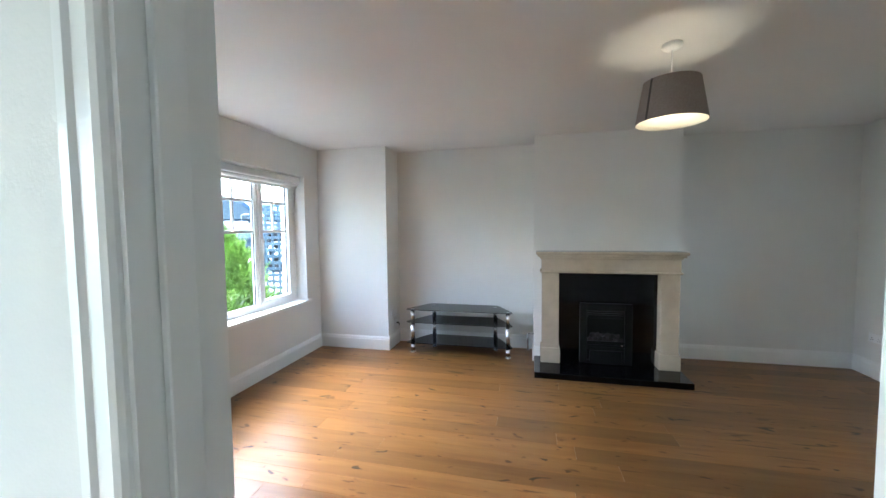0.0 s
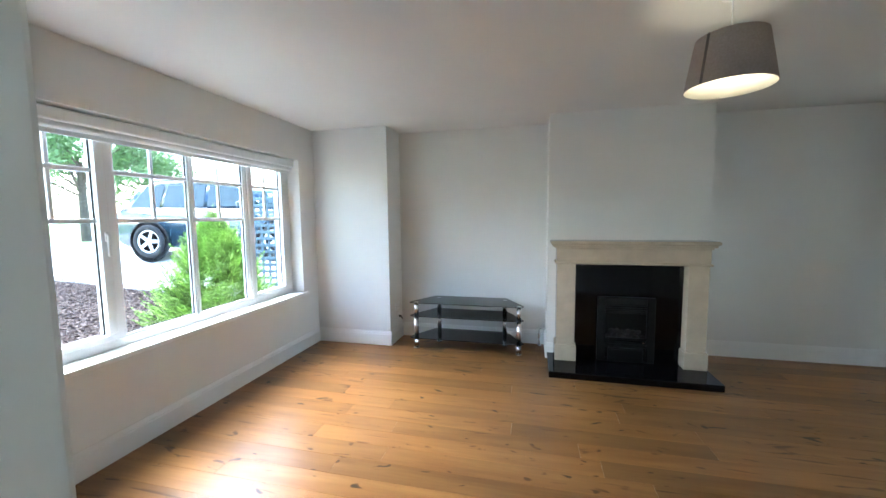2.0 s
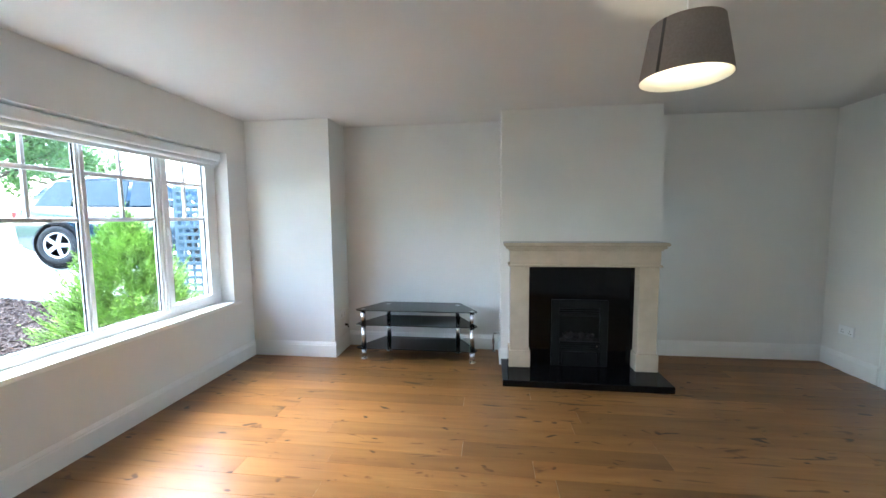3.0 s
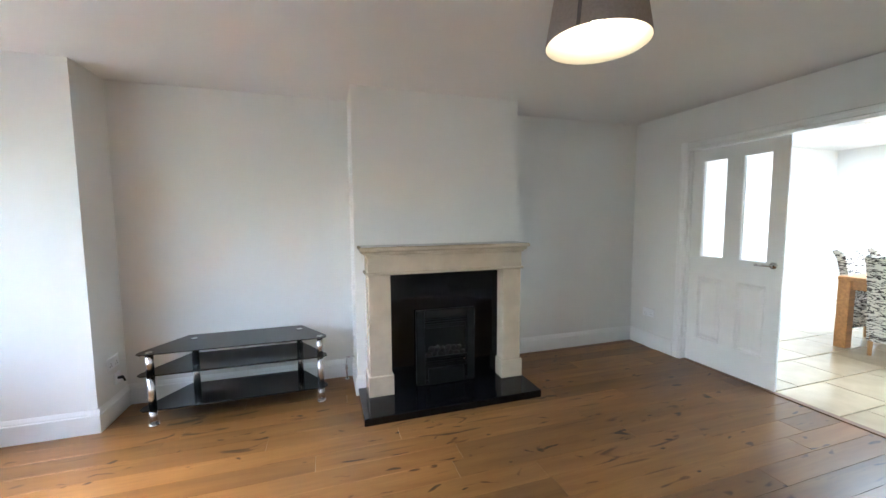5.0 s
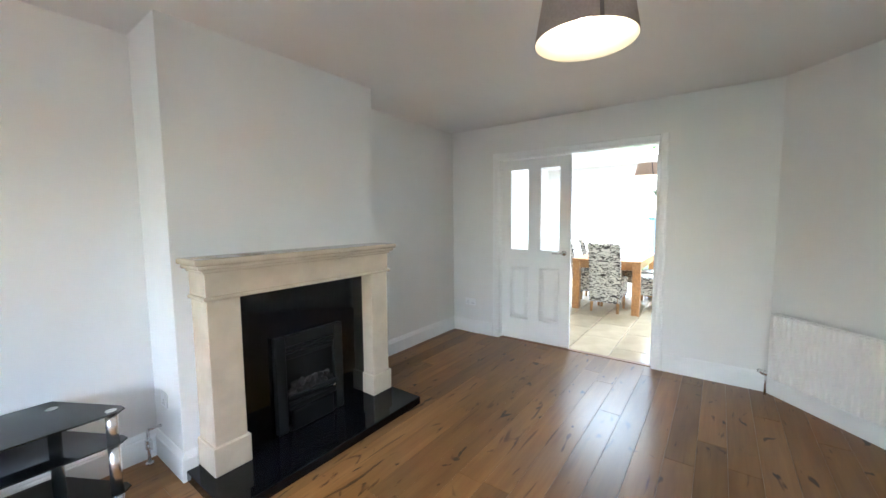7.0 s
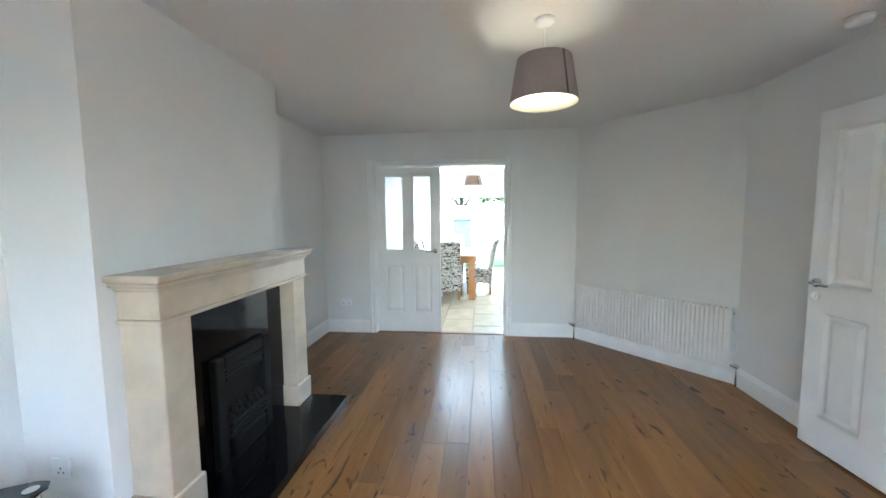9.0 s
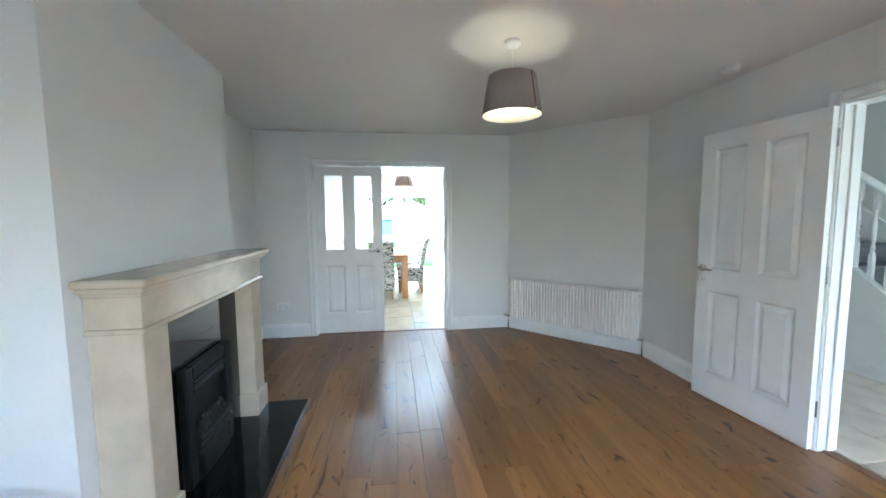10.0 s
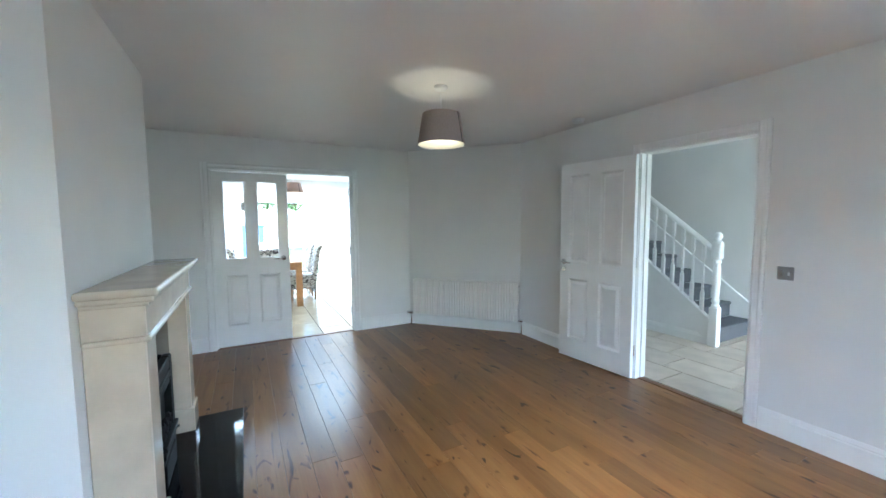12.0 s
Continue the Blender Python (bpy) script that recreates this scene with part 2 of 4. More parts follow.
def lathe(bm, prof, n=28, centre=(0, 0, 0)):
    """Turn a profile of (radius, height) round the z axis."""
    cx, cy, cz = centre
    rings = []
    for r, z in prof:
        rings.append([bm.verts.new((cx + r * math.cos(2 * math.pi * i / n), cy + r * math.sin(2 * math.pi * i / n), cz + z)) for i in range(n)])
    for a, b in zip(rings, rings[1:]):
        for i in range(n):
            bm.faces.new((a[i], a[(i + 1) % n], b[(i + 1) % n], b[i]))
    if prof[0][0] > 1e-4:
        bm.faces.new(rings[0][::-1])
    if prof[-1][0] > 1e-4:
        bm.faces.new(rings[-1])
    return bm


def prism(bm, poly, d, at=lambda a, b, c: (a, b, c)):
    """A closed polygon (a, b), swept from c = d[0] to d[1], mapped into space by at."""
    v0 = [bm.verts.new(at(a, b, d[0])) for a, b in poly]
    v1 = [bm.verts.new(at(a, b, d[1])) for a, b in poly]
    bm.faces.new(v0[::-1])
    bm.faces.new(v1)
    for i in range(len(poly)):
        j = (i + 1) % len(poly)
        bm.faces.new((v0[i], v0[j], v1[j], v1[i]))
    return bm


def setting(name, bm, material, label, category):
    return tagged(link(name, bm, material), label, category, kind="structure")


# ---- the shell ----
XW, XE, YN, YS, H = -2.485, 3.185, 4.805, 0.765, 2.405
WY0, WY1, WZ0, WZ1 = 1.765, 4.128, 0.622, 2.048
bm = B((XW - 0.32, -1.75, -0.1), (XW, -1.1, 2.75))
box(bm, (XW - 0.32, -0.1, -0.1), (XW, WY0, 2.75))
box(bm, (XW - 0.32, -1.1, 2.05), (XW, -0.1, 2.75))
box(bm, (XW - 0.32, WY1, -0.1), (XW, 5.3, 2.75))
box(bm, (XW - 0.32, WY0, -0.1), (XW, WY1, WZ0))
box(bm, (XW - 0.32, WY0, WZ1), (XW, WY1, 2.75))
setting("wall_west", bm, M_WALL, "white painted outer wall with a wide window", "wall")
setting("wall_north", B((XW, YN, -0.1), (XE + 0.12, YN + 0.3, 2.6)), M_WALL, "white painted wall behind the fireplace", "wall")
setting("wall_pier", B((XW, 4.408, -0.1), (-1.598, YN, H)), M_WALL, "white painted boxed pier beside the window", "wall")
setting("wall_chimney_breast", B((0.086, 4.40, -0.1), (1.488, YN, H)), M_WALL, "white painted chimney breast", "wall")
DY0, DY1, DZ = 2.60, 4.18, 2.03
bm = B((XE, YS - 0.13, -0.1), (XE + 0.12, DY0, 2.6))
box(bm, (XE, DY1, -0.1), (XE + 0.12, YN, 2.6))
box(bm, (XE, DY0, DZ), (XE + 0.12, DY1, 2.6))
setting("wall_east", bm, M_WALL, "white painted wall with a wide double doorway", "wall")
bm = prism(bmesh.new(), [(2.05, YS), (XE, 1.81), (XE, YS)], (-0.05, H))
setting("wall_angled", bm, M_WALL, "white painted wall set across the corner", "wall")
HX0, HX1 = -0.402, 0.452
bm = B((XW, YS - 0.13, -0.1), (HX0, YS, 2.75))
box(bm, (HX1, YS - 0.13, -0.1), (XE, YS, 2.75))
box(bm, (HX0, YS - 0.13, 2.03), (HX1, YS, 2.75))
setting("wall_south", bm, M_WALL, "white painted wall with the hall doorway", "wall")
setting("ceiling", B((XW, YS, H), (XE, YN, H + 0.1)), M_CEIL, "white painted plaster ceiling", "ceiling")
setting("floor", B((XW, YS - 0.06, -0.06), (XE + 0.05, YN, -0.014)), M_SUB, "wide oiled oak floorboards with knots", "floor")
floor_room = bpy.data.objects["floor"]
# hall
setting("wall_hall_south", B((XW, -1.87, -0.1), (XE + 0.12, -1.75, 2.75)), M_WALL, "white painted stairwell wall", "wall")
setting("wall_hall_east", B((XE, -1.75, -0.1), (XE + 0.12, YS - 0.13, 2.75)), M_WALL, "white painted end wall of the hall", "wall")
setting("ceiling_hall", B((XW - 0.32, -1.87, 2.75), (XE + 0.12, YS, 2.85)), M_CEIL, "white painted hall ceiling", "ceiling")
setting("floor_hall", B((XW, -1.75, -0.06), (XE, YS - 0.06, -0.012)), M_GROUT, "pale stone tiles in the hall", "floor")
floor_hall = bpy.data.objects["floor_hall"]
# dining room
DX0, DX1, DYA, DYB = XE + 0.12, 7.9, 0.6, 5.4
PY0, PY1, PZ = 2.10, 4.05, 2.06
bm = B((DX1, DYA, -0.1), (DX1 + 0.3, PY0, 2.6))
box(bm, (DX1, PY1, -0.1), (DX1 + 0.3, DYB, 2.6))
box(bm, (DX1, PY0, PZ), (DX1 + 0.3, PY1, 2.6))
setting("wall_dining_east", bm, M_WALL, "white wall with glazed patio doors", "wall")
setting("wall_dining_north", B((DX0, DYB, -0.1), (DX1 + 0.3, DYB + 0.3, 2.6)), M_WALL, "white dining room wall", "wall")
bm = B((DX0, DYA - 0.3, -0.1), (DX1 + 0.3, DYA, 2.6))
setting("wall_dining_south", bm, M_WALL, "white dining room wall", "wall")
setting("wall_dining_west", B((XE, YN + 0.3, -0.1), (DX0, DYB, 2.6)), M_WALL, "white dining room wall", "wall")
# the gap from x 5.9 to 6.9 is added for the fill lamp, out of view
bm = B((DX0, DYA, 2.45), (5.9, DYB, 2.55))
box(bm, (6.9, DYA, 2.45), (DX1, DYB, 2.55))
box(bm, (5.9, DYA, 2.45), (6.9, 1.6, 2.55))
box(bm, (5.9, 4.2, 2.45), (6.9, DYB, 2.55))
setting("ceiling_dining", bm, M_CEIL, "white dining room ceiling", "ceiling")
setting("floor_dining", B((XE + 0.05, DYA, -0.06), (DX1, DYB, -0.012)), M_GROUT2, "cream tiles in the dining room", "floor")
floor_dining = bpy.data.objects["floor_dining"]


# ---- skirting, architraves, thresholds ----
def skirting(x0, y0, x1, y1, side, h=0.158):
    """A moulded board along the wall; side = +1 when the room lies to the left of the way from the first end to the second."""
    a, b = Vector((x0, y0, 0)), Vector((x1, y1, 0))
    d = (b - a).normalized()
    n = Vector((-d.y, d.x, 0)) * side
    prof = [(0, 0), (0.016, 0), (0.016, h - 0.038), (0.011, h - 0.03), (0.013, h - 0.024), (0.007, h - 0.008), (0.004, h), (0, h)]
    bm = prism(bmesh.new(), prof, (0, (b - a).length), lambda p, q, c: a + d * c + n * p + Vector((0, 0, q)))
    return setting("baseboard", bm, M_TRIM, "white gloss moulded skirting board", "skirting board")


skirting(XW, YS, XW, 4.408, -1)
skirting(XW, 4.408, -1.582, 4.408, -1)
skirting(-1.598, 4.408, -1.598, YN, -1)
skirting(-1.598, YN, 0.086, YN, -1)
skirting(0.086, YN, 0.086, 4.384, -1)
skirting(0.086, 4.40, 0.145, 4.40, -1)
skirting(1.445, 4.40, 1.488, 4.40, -1)
skirting(1.488, 4.384, 1.488, YN, -1)
skirting(1.488, YN, XE, YN, -1)
skirting(XE, YN, XE, DY1 + 0.075, -1)
skirting(XE, DY0 - 0.075, XE, 1.81, -1)
skirting(XE, 1.81, 2.05, YS, -1)
skirting(2.05, YS, HX1 + 0.075, YS, -1)
skirting(HX0 - 0.075, YS, XW, YS, -1)
skirting(0.64, -0.815, XE, -0.815, 1, 0.12)


def door_lining(name, axis, face, other, a0, a1, top, label):
    """Architraves on both sides of an opening, with the lining and its stop between them. axis: the way along the wall."""
    t = thing(name, label, "door frame", kind="structure")
    at = (lambda a, n, z: (a, n, z)) if axis == "x" else (lambda a, n, z: (n, a, z))
    lo, hi = min(face, other), max(face, other)
    for f, s in ((face, 1 if face > other else -1), (other, 1 if other > face else -1)):
        for pts in ([(-0.07, 0), (-0.07, 0.012), (-0.062, 0.019), (-0.048, 0.019), (-0.042, 0.014), (-0.02, 0.014), (-0.012, 0.019), (-0.004, 0.016), (0.0, 0.01), (0, 0)],):
            for a, sg in ((a0, 1), (a1, -1)):
                bm = prism(bmesh.new(), pts, (0, top + 0.07), lambda p, q, c: at(a + sg * p + sg * 0.004, f + s * q, c))
                part("architrave", bm, M_TRIM, t)
            bm = prism(bmesh.new(), pts, (a0 + 0.004, a1 - 0.004), lambda p, q, c: at(c, f + s * q, top - p - 0.004))
            part("architrave", bm, M_TRIM, t)
    for a, sg in ((a0, 1), (a1, -1)):
        part("jamb", B(at(a, lo - 0.004, 0.0), at(a + sg * 0.012, hi + 0.004, top)), M_TRIM, t)
        part("door_stop", B(at(a + sg * 0.012, lo + 0.03, 0.0), at(a + sg * 0.024, hi - 0.055, top - 0.012), 0.002), M_TRIM, t)
    part("head", B(at(a0 + 0.012, lo - 0.004, top - 0.012), at(a1 - 0.012, hi + 0.004, top)), M_TRIM, t)
    return t


door_lining("door_frame_hall", "x", YS, YS - 0.13, HX0, HX1, 2.03, "white gloss painted door frame with moulded architraves")
door_lining("door_frame_dining", "y", XE, XE + 0.12, DY0, DY1, DZ, "white gloss painted double door frame with moulded architraves")
setting("trim_threshold_hall", B((HX0 + 0.012, YS - 0.085, -0.012), (HX1 - 0.012, YS - 0.03, 0.007), 0.003), M_BRASS, "brown threshold strip in the hall doorway", "threshold")
setting("trim_threshold_dining", B((XE + 0.02, DY0 + 0.012, -0.012), (XE + 0.075, DY1 - 0.012, 0.007), 0.003), M_BRASS, "brown threshold strip under the double doors", "threshold")


# ---- doors ----
def lever(parent, x, y, z, s, way):
    """Chrome lever handle with its round rose and a lock escutcheon. s: the side of the leaf, way: where the lever points."""
    bm = cyl(bmesh.new(), (x, y, z), (x, y + s * 0.01, z), 0.026)
    cyl(bm, (x, y + s * 0.01, z), (x, y + s * 0.045, z), 0.009)
    cyl(bm, (x, y + s * 0.045, z), (x + way * 0.11, y + s * 0.05, z - 0.003), 0.009, 0.008)
    h = part("handle", bm, M_CHROME, parent, "chrome lever handle", True)
    return h


def door_leaf(parent, w, h, t, cells, glass=()):
    """Stiles and rails round recessed fields. cells: x0, z0, x1, z1."""
    xs = sorted({0, w, *[c[0] for c in cells], *[c[2] for c in cells]})
    zs = sorted({0, h, *[c[1] for c in cells], *[c[3] for c in cells]})
    bm = bmesh.new()
    for i in range(len(xs) - 1):
        for j in range(len(zs) - 1):
            mx, mz = (xs[i] + xs[i + 1]) / 2, (zs[j] + zs[j + 1]) / 2
            if not any(c[0] < mx < c[2] and c[1] < mz < c[3] for c in cells):
                box(bm, (xs[i], 0, zs[j]), (xs[i + 1], t, zs[j + 1]))
    bmesh.ops.remove_doubles(bm, verts=bm.verts, dist=1e-5)
    seen = {}
    for f in bm.faces:
        seen.setdefault(tuple(round(v, 4) for v in f.calc_center_median()), []).append(f)
    bmesh.ops.delete(bm, geom=[f for fs in seen.values() if len(fs) > 1 for f in fs], context="FACES")
    part("leaf", bm, M_TRIM, parent)
    for k, (x0, z0, x1, z1) in enumerate(cells):
        if k in glass:
            p = part("pane", B((x0, t / 2 - 0.003, z0), (x1, t / 2 + 0.003, z1)), M_GLASS, parent, "clear glass pane")
            p.visible_shadow = False
            bm = bmesh.new()
            for y0, y1 in ((0.002, t / 2 - 0.003), (t / 2 + 0.003, t - 0.002)):
                for lo, hi in (((x0, z0), (x0 + 0.01, z1)), ((x1 - 0.01, z0), (x1, z1)), ((x0 + 0.01, z0), (x1 - 0.01, z0 + 0.01)), ((x0 + 0.01, z1 - 0.01), (x1 - 0.01, z1))):
                    box(bm, (lo[0], y0, lo[1]), (hi[0], y1, hi[1]))
            part("glazing_bead", bm, M_TRIM, parent)
        else:
            bm = bmesh.new()
            for s, y in ((-1, 0.0), (1, t)):
                def ring(m, dep):
                    return [bm.verts.new((a, y - s * dep, b)) for a, b in ((x0 + m, z0 + m), (x1 - m, z0 + m), (x1 - m, z1 - m), (x0 + m, z1 - m))]
                rs = [ring(0, 0.0), ring(0.016, 0.015), ring(0.026, 0.015), ring(0.052, 0.003)]
                for a, b in zip(rs, rs[1:]):
                    for i in range(4):
                        bm.faces.new((a[i], a[(i + 1) % 4], b[(i + 1) % 4], b[i]))
                bm.faces.new(rs[-1])
            part("panel", bm, M_TRIM, parent)


CELLS = [(0.11, 0.235, 0.335, 0.825), (0.455, 0.235, 0.68, 0.825), (0.11, 1.01, 0.335, 1.905), (0.455, 1.01, 0.68, 1.905)]
glazed = thing("door_dining", "closed white panelled door leaf with two clear glass panes", "door", pose(XE + 0.045, DY1 - 0.014, 0.012, 0, 0, -90), kind="structure")
door_leaf(glazed, 0.775, 2.0, 0.04, CELLS, (2, 3))
lever(glazed, 0.725, 0, 1.0, -1, -1)
bm = B((0.773, -0.006, 0.0), (0.79, 0.012, 2.0), 0.002)
part("rebate_strip", bm, M_TRIM, glazed)
for z in (0.2, 1.0, 1.78):
    bm = cyl(bmesh.new(), (XE + 0.118, DY0 + 0.02, z), (XE + 0.118, DY0 + 0.02, z + 0.1), 0.007, n=10)
    box(bm, (XE + 0.08, DY0 + 0.012, z), (XE + 0.118, DY0 + 0.0145, z + 0.1))
    part("hinge", bm, M_CHROME, bpy.data.objects["door_frame_dining"], "chrome butt hinge")

HCELLS = [(0.108, 0.2, 0.342, 0.83), (0.458, 0.2, 0.692, 0.83), (0.108, 1.0, 0.342, 1.88), (0.458, 1.0, 0.692, 1.88)]
hall_door = thing("door_hall", "white four-panel door standing wide open against the wall", "door", pose(HX1 + 0.002, YS + 0.024, 0.012, 0, 0, 4.5), kind="structure")
door_leaf(hall_door, 0.80, 2.0, 0.04, HCELLS)
lever(hall_door, 0.75, 0.04, 1.0, 1, -1)
bm = cyl(bmesh.new(), (0.75, 0.04, 0.92), (0.75, 0.047, 0.92), 0.024)
box(bm, (0.747, 0.047, 0.908), (0.753, 0.05, 0.93))
part("escutcheon", bm, M_CHROME, hall_door, "chrome lock escutcheon")
for z in (0.2, 1.0, 1.78):
    part("hinge", cyl(bmesh.new(), (-0.004, -0.004, z), (-0.004, -0.004, z + 0.1), 0.007, n=10), M_CHROME, hall_door, "chrome butt hinge")

# ---- the front window ----
FX0, FX1 = -2.69, -2.62
win = thing("window_1", "wide white framed window with four lights and glazing bars", "window", kind="structure")
lights = [(3.53, 4.05, True), (2.962, 3.505, False), (2.395, 2.945, False), (1.83, 2.35, True)]
bm = bmesh.new()
for lo, hi in (((WY0, WZ0), (WY1, WZ0 + 0.06)), ((WY0, WZ1 - 0.05), (WY1, WZ1)), ((WY0, WZ0 + 0.06), (1.83, WZ1 - 0.05)), ((4.05, WZ0 + 0.06), (WY1, WZ1 - 0.05))):
    box(bm, (FX0, lo[0], lo[1]), (FX1, hi[0], hi[1]), 0.004)
part("window_frame", bm, M_UPVC, win)
for y0, y1 in ((3.505, 3.53), (2.945, 2.962), (2.35, 2.395)):
    part("mullion", B((FX0, y0, WZ0 + 0.06), (FX1, y1, WZ1 - 0.05), 0.003), M_UPVC, win)
for y0, y1, opens in lights:
    z0, z1 = WZ0 + 0.06, WZ1 - 0.05
    b = 0.055 if opens else 0.018
    if opens:
        bm = bmesh.new()
        for lo, hi in (((y0, z0), (y1, z0 + 0.04)), ((y0, z1 - 0.04), (y1, z1)), ((y0, z0 + 0.04), (y0 + b, z1 - 0.04)), ((y1 - b, z0 + 0.04), (y1, z1 - 0.04))):
            box(bm, (FX0 + 0.005, lo[0], lo[1]), (FX1 + 0.012, hi[0], hi[1]), 0.004)
        part("casement", bm, M_UPVC, win)
        gz0, gz1 = z0 + 0.04, z1 - 0.04
    else:
        bm = bmesh.new()
        for lo, hi in (((y0, z0), (y1, z0 + 0.015)), ((y0, z1 - 0.015), (y1, z1)), ((y0, z0 + 0.015), (y0 + b, z1 - 0.015)), ((y1 - b, z0 + 0.015), (y1, z1 - 0.015))):
            box(bm, (FX0 + 0.02, lo[0], lo[1]), (FX1 - 0.008, hi[0], hi[1]), 0.003)
        part("glazing_bead", bm, M_UPVC, win)
        gz0, gz1 = z0 + 0.015, z1 - 0.015
    gy0, gy1 = y0 + b, y1 - b
    p = part("pane", B((-2.66, gy0, gz0), (-2.652, gy1, gz1)), M_GLASS, win, "clear double glazed pane")
    p.visible_shadow = False
    bm = bmesh.new()
    for lo, hi in (((gy0, gz0), (gy1, gz0 + 0.006)), ((gy0, gz1 - 0.006), (gy1, gz1)), ((gy0, gz0 + 0.006), (gy0 + 0.006, gz1 - 0.006)), ((gy1 - 0.006, gz0 + 0.006), (gy1, gz1 - 0.006))):
        box(bm, (-2.651, lo[0], lo[1]), (-2.643, hi[0], hi[1]))
    part("gasket", bm, M_TYRE, win, "thin black rubber glazing gasket")
    for z in (1.734, 1.43):
        part("glazing_bar", B((-2.671, gy0, z - 0.014), (-2.641, gy1, z + 0.014), 0.004), M_UPVC, win)
    ym = (gy0 + gy1) / 2
    part("glazing_bar", B((-2.668, ym - 0.011, 1.444), (-2.644, ym + 0.011, gz1), 0.004), M_UPVC, win)
for y in (2.325, 3.558):
    bm = B((FX1 + 0.012, y - 0.012, 1.30), (FX1 + 0.024, y + 0.012, 1.36), 0.003)
    box(bm, (FX1 + 0.024, y - 0.009, 1.21), (FX1 + 0.036, y + 0.009, 1.345), 0.004)
    part("handle", bm, M_UPVC, win, "white window handle")
setting("window_sill", B((FX1, WY0 - 0.07, WZ0 - 0.026), (XW + 0.03, WY1 + 0.07, WZ0 + 0.006), 0.006, 2), M_TRIM, "white gloss painted window board", "window sill")
blind = thing("roller_blind", "white roller blind rolled up under the window head", "blind")
part("cassette", B((-2.59, WY0 + 0.02, 1.965), (-2.525, WY1 - 0.02, WZ1 - 0.012), 0.012, 2), M_UPVC, blind)
bm = cyl(bmesh.new(), (-2.57, WY0 + 0.03, 1.955), (-2.57, WY1 - 0.03, 1.955), 0.026)
part("roll", bm, M_UPVC, blind, "", True)
part("bottom_bar", B((-2.586, WY0 + 0.035, 1.902), (-2.574, WY1 - 0.035, 1.93), 0.004), M_UPVC, blind)

# ---- fireplace ----
fp = thing("fireplace", "cream limestone fireplace surround with black granite back and hearth", "fireplace")
part("hearth", B((0.088, 3.908, 0.0), (1.452, 4.398, 0.058), 0.004), M_GRANITE, fp, "polished black granite hearth")
part("back_panel", B((0.32, 4.31, 0.058), (1.275, 4.398, 1.0)), M_GRANITE, fp, "polished black granite back panel")
for x0, x1 in ((0.165, 0.33), (1.262, 1.425)):
    part("leg", B((x0, 4.205, 0.21), (x1, 4.398, 0.985), 0.004), M_STONE, fp)
    part("plinth", B((x0 - 0.014, 4.19, 0.058), (x1 + 0.014, 4.398, 0.215), 0.005), M_STONE, fp)
part("frieze", B((0.160, 4.20, 0.985), (1.43, 4.398, 1.135), 0.003), M_STONE, fp)
bm = B((0.145, 4.185, 0.982), (1.445, 4.394, 1.004), 0.009, 3)
part("bead", bm, M_STONE, fp)
bm = B((0.145, 4.187, 1.125), (1.445, 4.395, 1.143), 0.006, 2)
box(bm, (0.122, 4.166, 1.143), (1.466, 4.396, 1.165), 0.008, 3)
box(bm, (0.104, 4.148, 1.165), (1.484, 4.398, 1.197), 0.012, 3)
part("mantel_shelf", bm, M_STONE, fp)
fire = thing("gas_fire", "black cast iron inset gas fire with ceramic coals", "gas fire")
FX, FZ = (0.54, 1.035), (0.06, 0.672)
bm = bmesh.new()
for lo, hi in (((FX[0], FZ[0]), (FX[0] + 0.07, FZ[1])), ((FX[1] - 0.07, FZ[0]), (FX[1], FZ[1])), ((FX[0] + 0.07, FZ[1] - 0.07), (FX[1] - 0.07, FZ[1])), ((FX[0] + 0.07, FZ[0]), (FX[1] - 0.07, FZ[0] + 0.03))):
    box(bm, (lo[0], 4.265, lo[1]), (hi[0], 4.3085, hi[1]), 0.006)
part("frame", bm, M_IRON, fire)
part("firebox", B((0.605, 4.300, 0.09), (0.97, 4.3085, 0.605)), M_IRON, fire, "dark firebox")
for z in (0.562, 0.582):
    part("louvre", B((0.61, 4.262, z), (0.965, 4.296, z + 0.011), 0.003), M_IRON, fire)
part("canopy", B((0.615, 4.268, 0.52), (0.96, 4.298, 0.553), 0.006), M_IRON, fire)
for z in (0.275, 0.235, 0.2):
    part("grate_bar", B((0.61, 4.238 + (0.275 - z) * 0.2, z), (0.965, 4.262, z + 0.022), 0.004), M_IRON, fire)
part("ash_cover", B((0.635, 4.25, 0.06), (0.94, 4.29, 0.192), 0.012, 2), M_IRON, fire)
part("control_knob", cyl(bmesh.new(), (0.93, 4.246, 0.262), (0.93, 4.23, 0.262), 0.008, n=10), M_CHROME, fire, "small chrome control knob")
rng = random.Random(5)
for k in range(13):
    bm = bmesh.new()
    x, r = 0.645 + (k % 7) * 0.047, rng.uniform(0.024, 0.036)
    bmesh.ops.create_icosphere(bm, subdivisions=1, radius=r, matrix=Matrix.Translation((x + (k // 7) * 0.02, 4.275, 0.305 + (k // 7) * 0.045)) @ Matrix.Diagonal((1, 0.6, rng.uniform(0.7, 1.1), 1)))
    for v in bm.verts:
        v.co += Vector((rng.uniform(-1, 1), rng.uniform(-0.3, 0.3), rng.uniform(-1, 1))) * 0.006
    part("coal", bm, M_COAL, fire, "grey ceramic coal")

# ---- television stand ----
tv = thing("tv_stand", "black glass three-tier television stand with chrome legs", "tv stand")


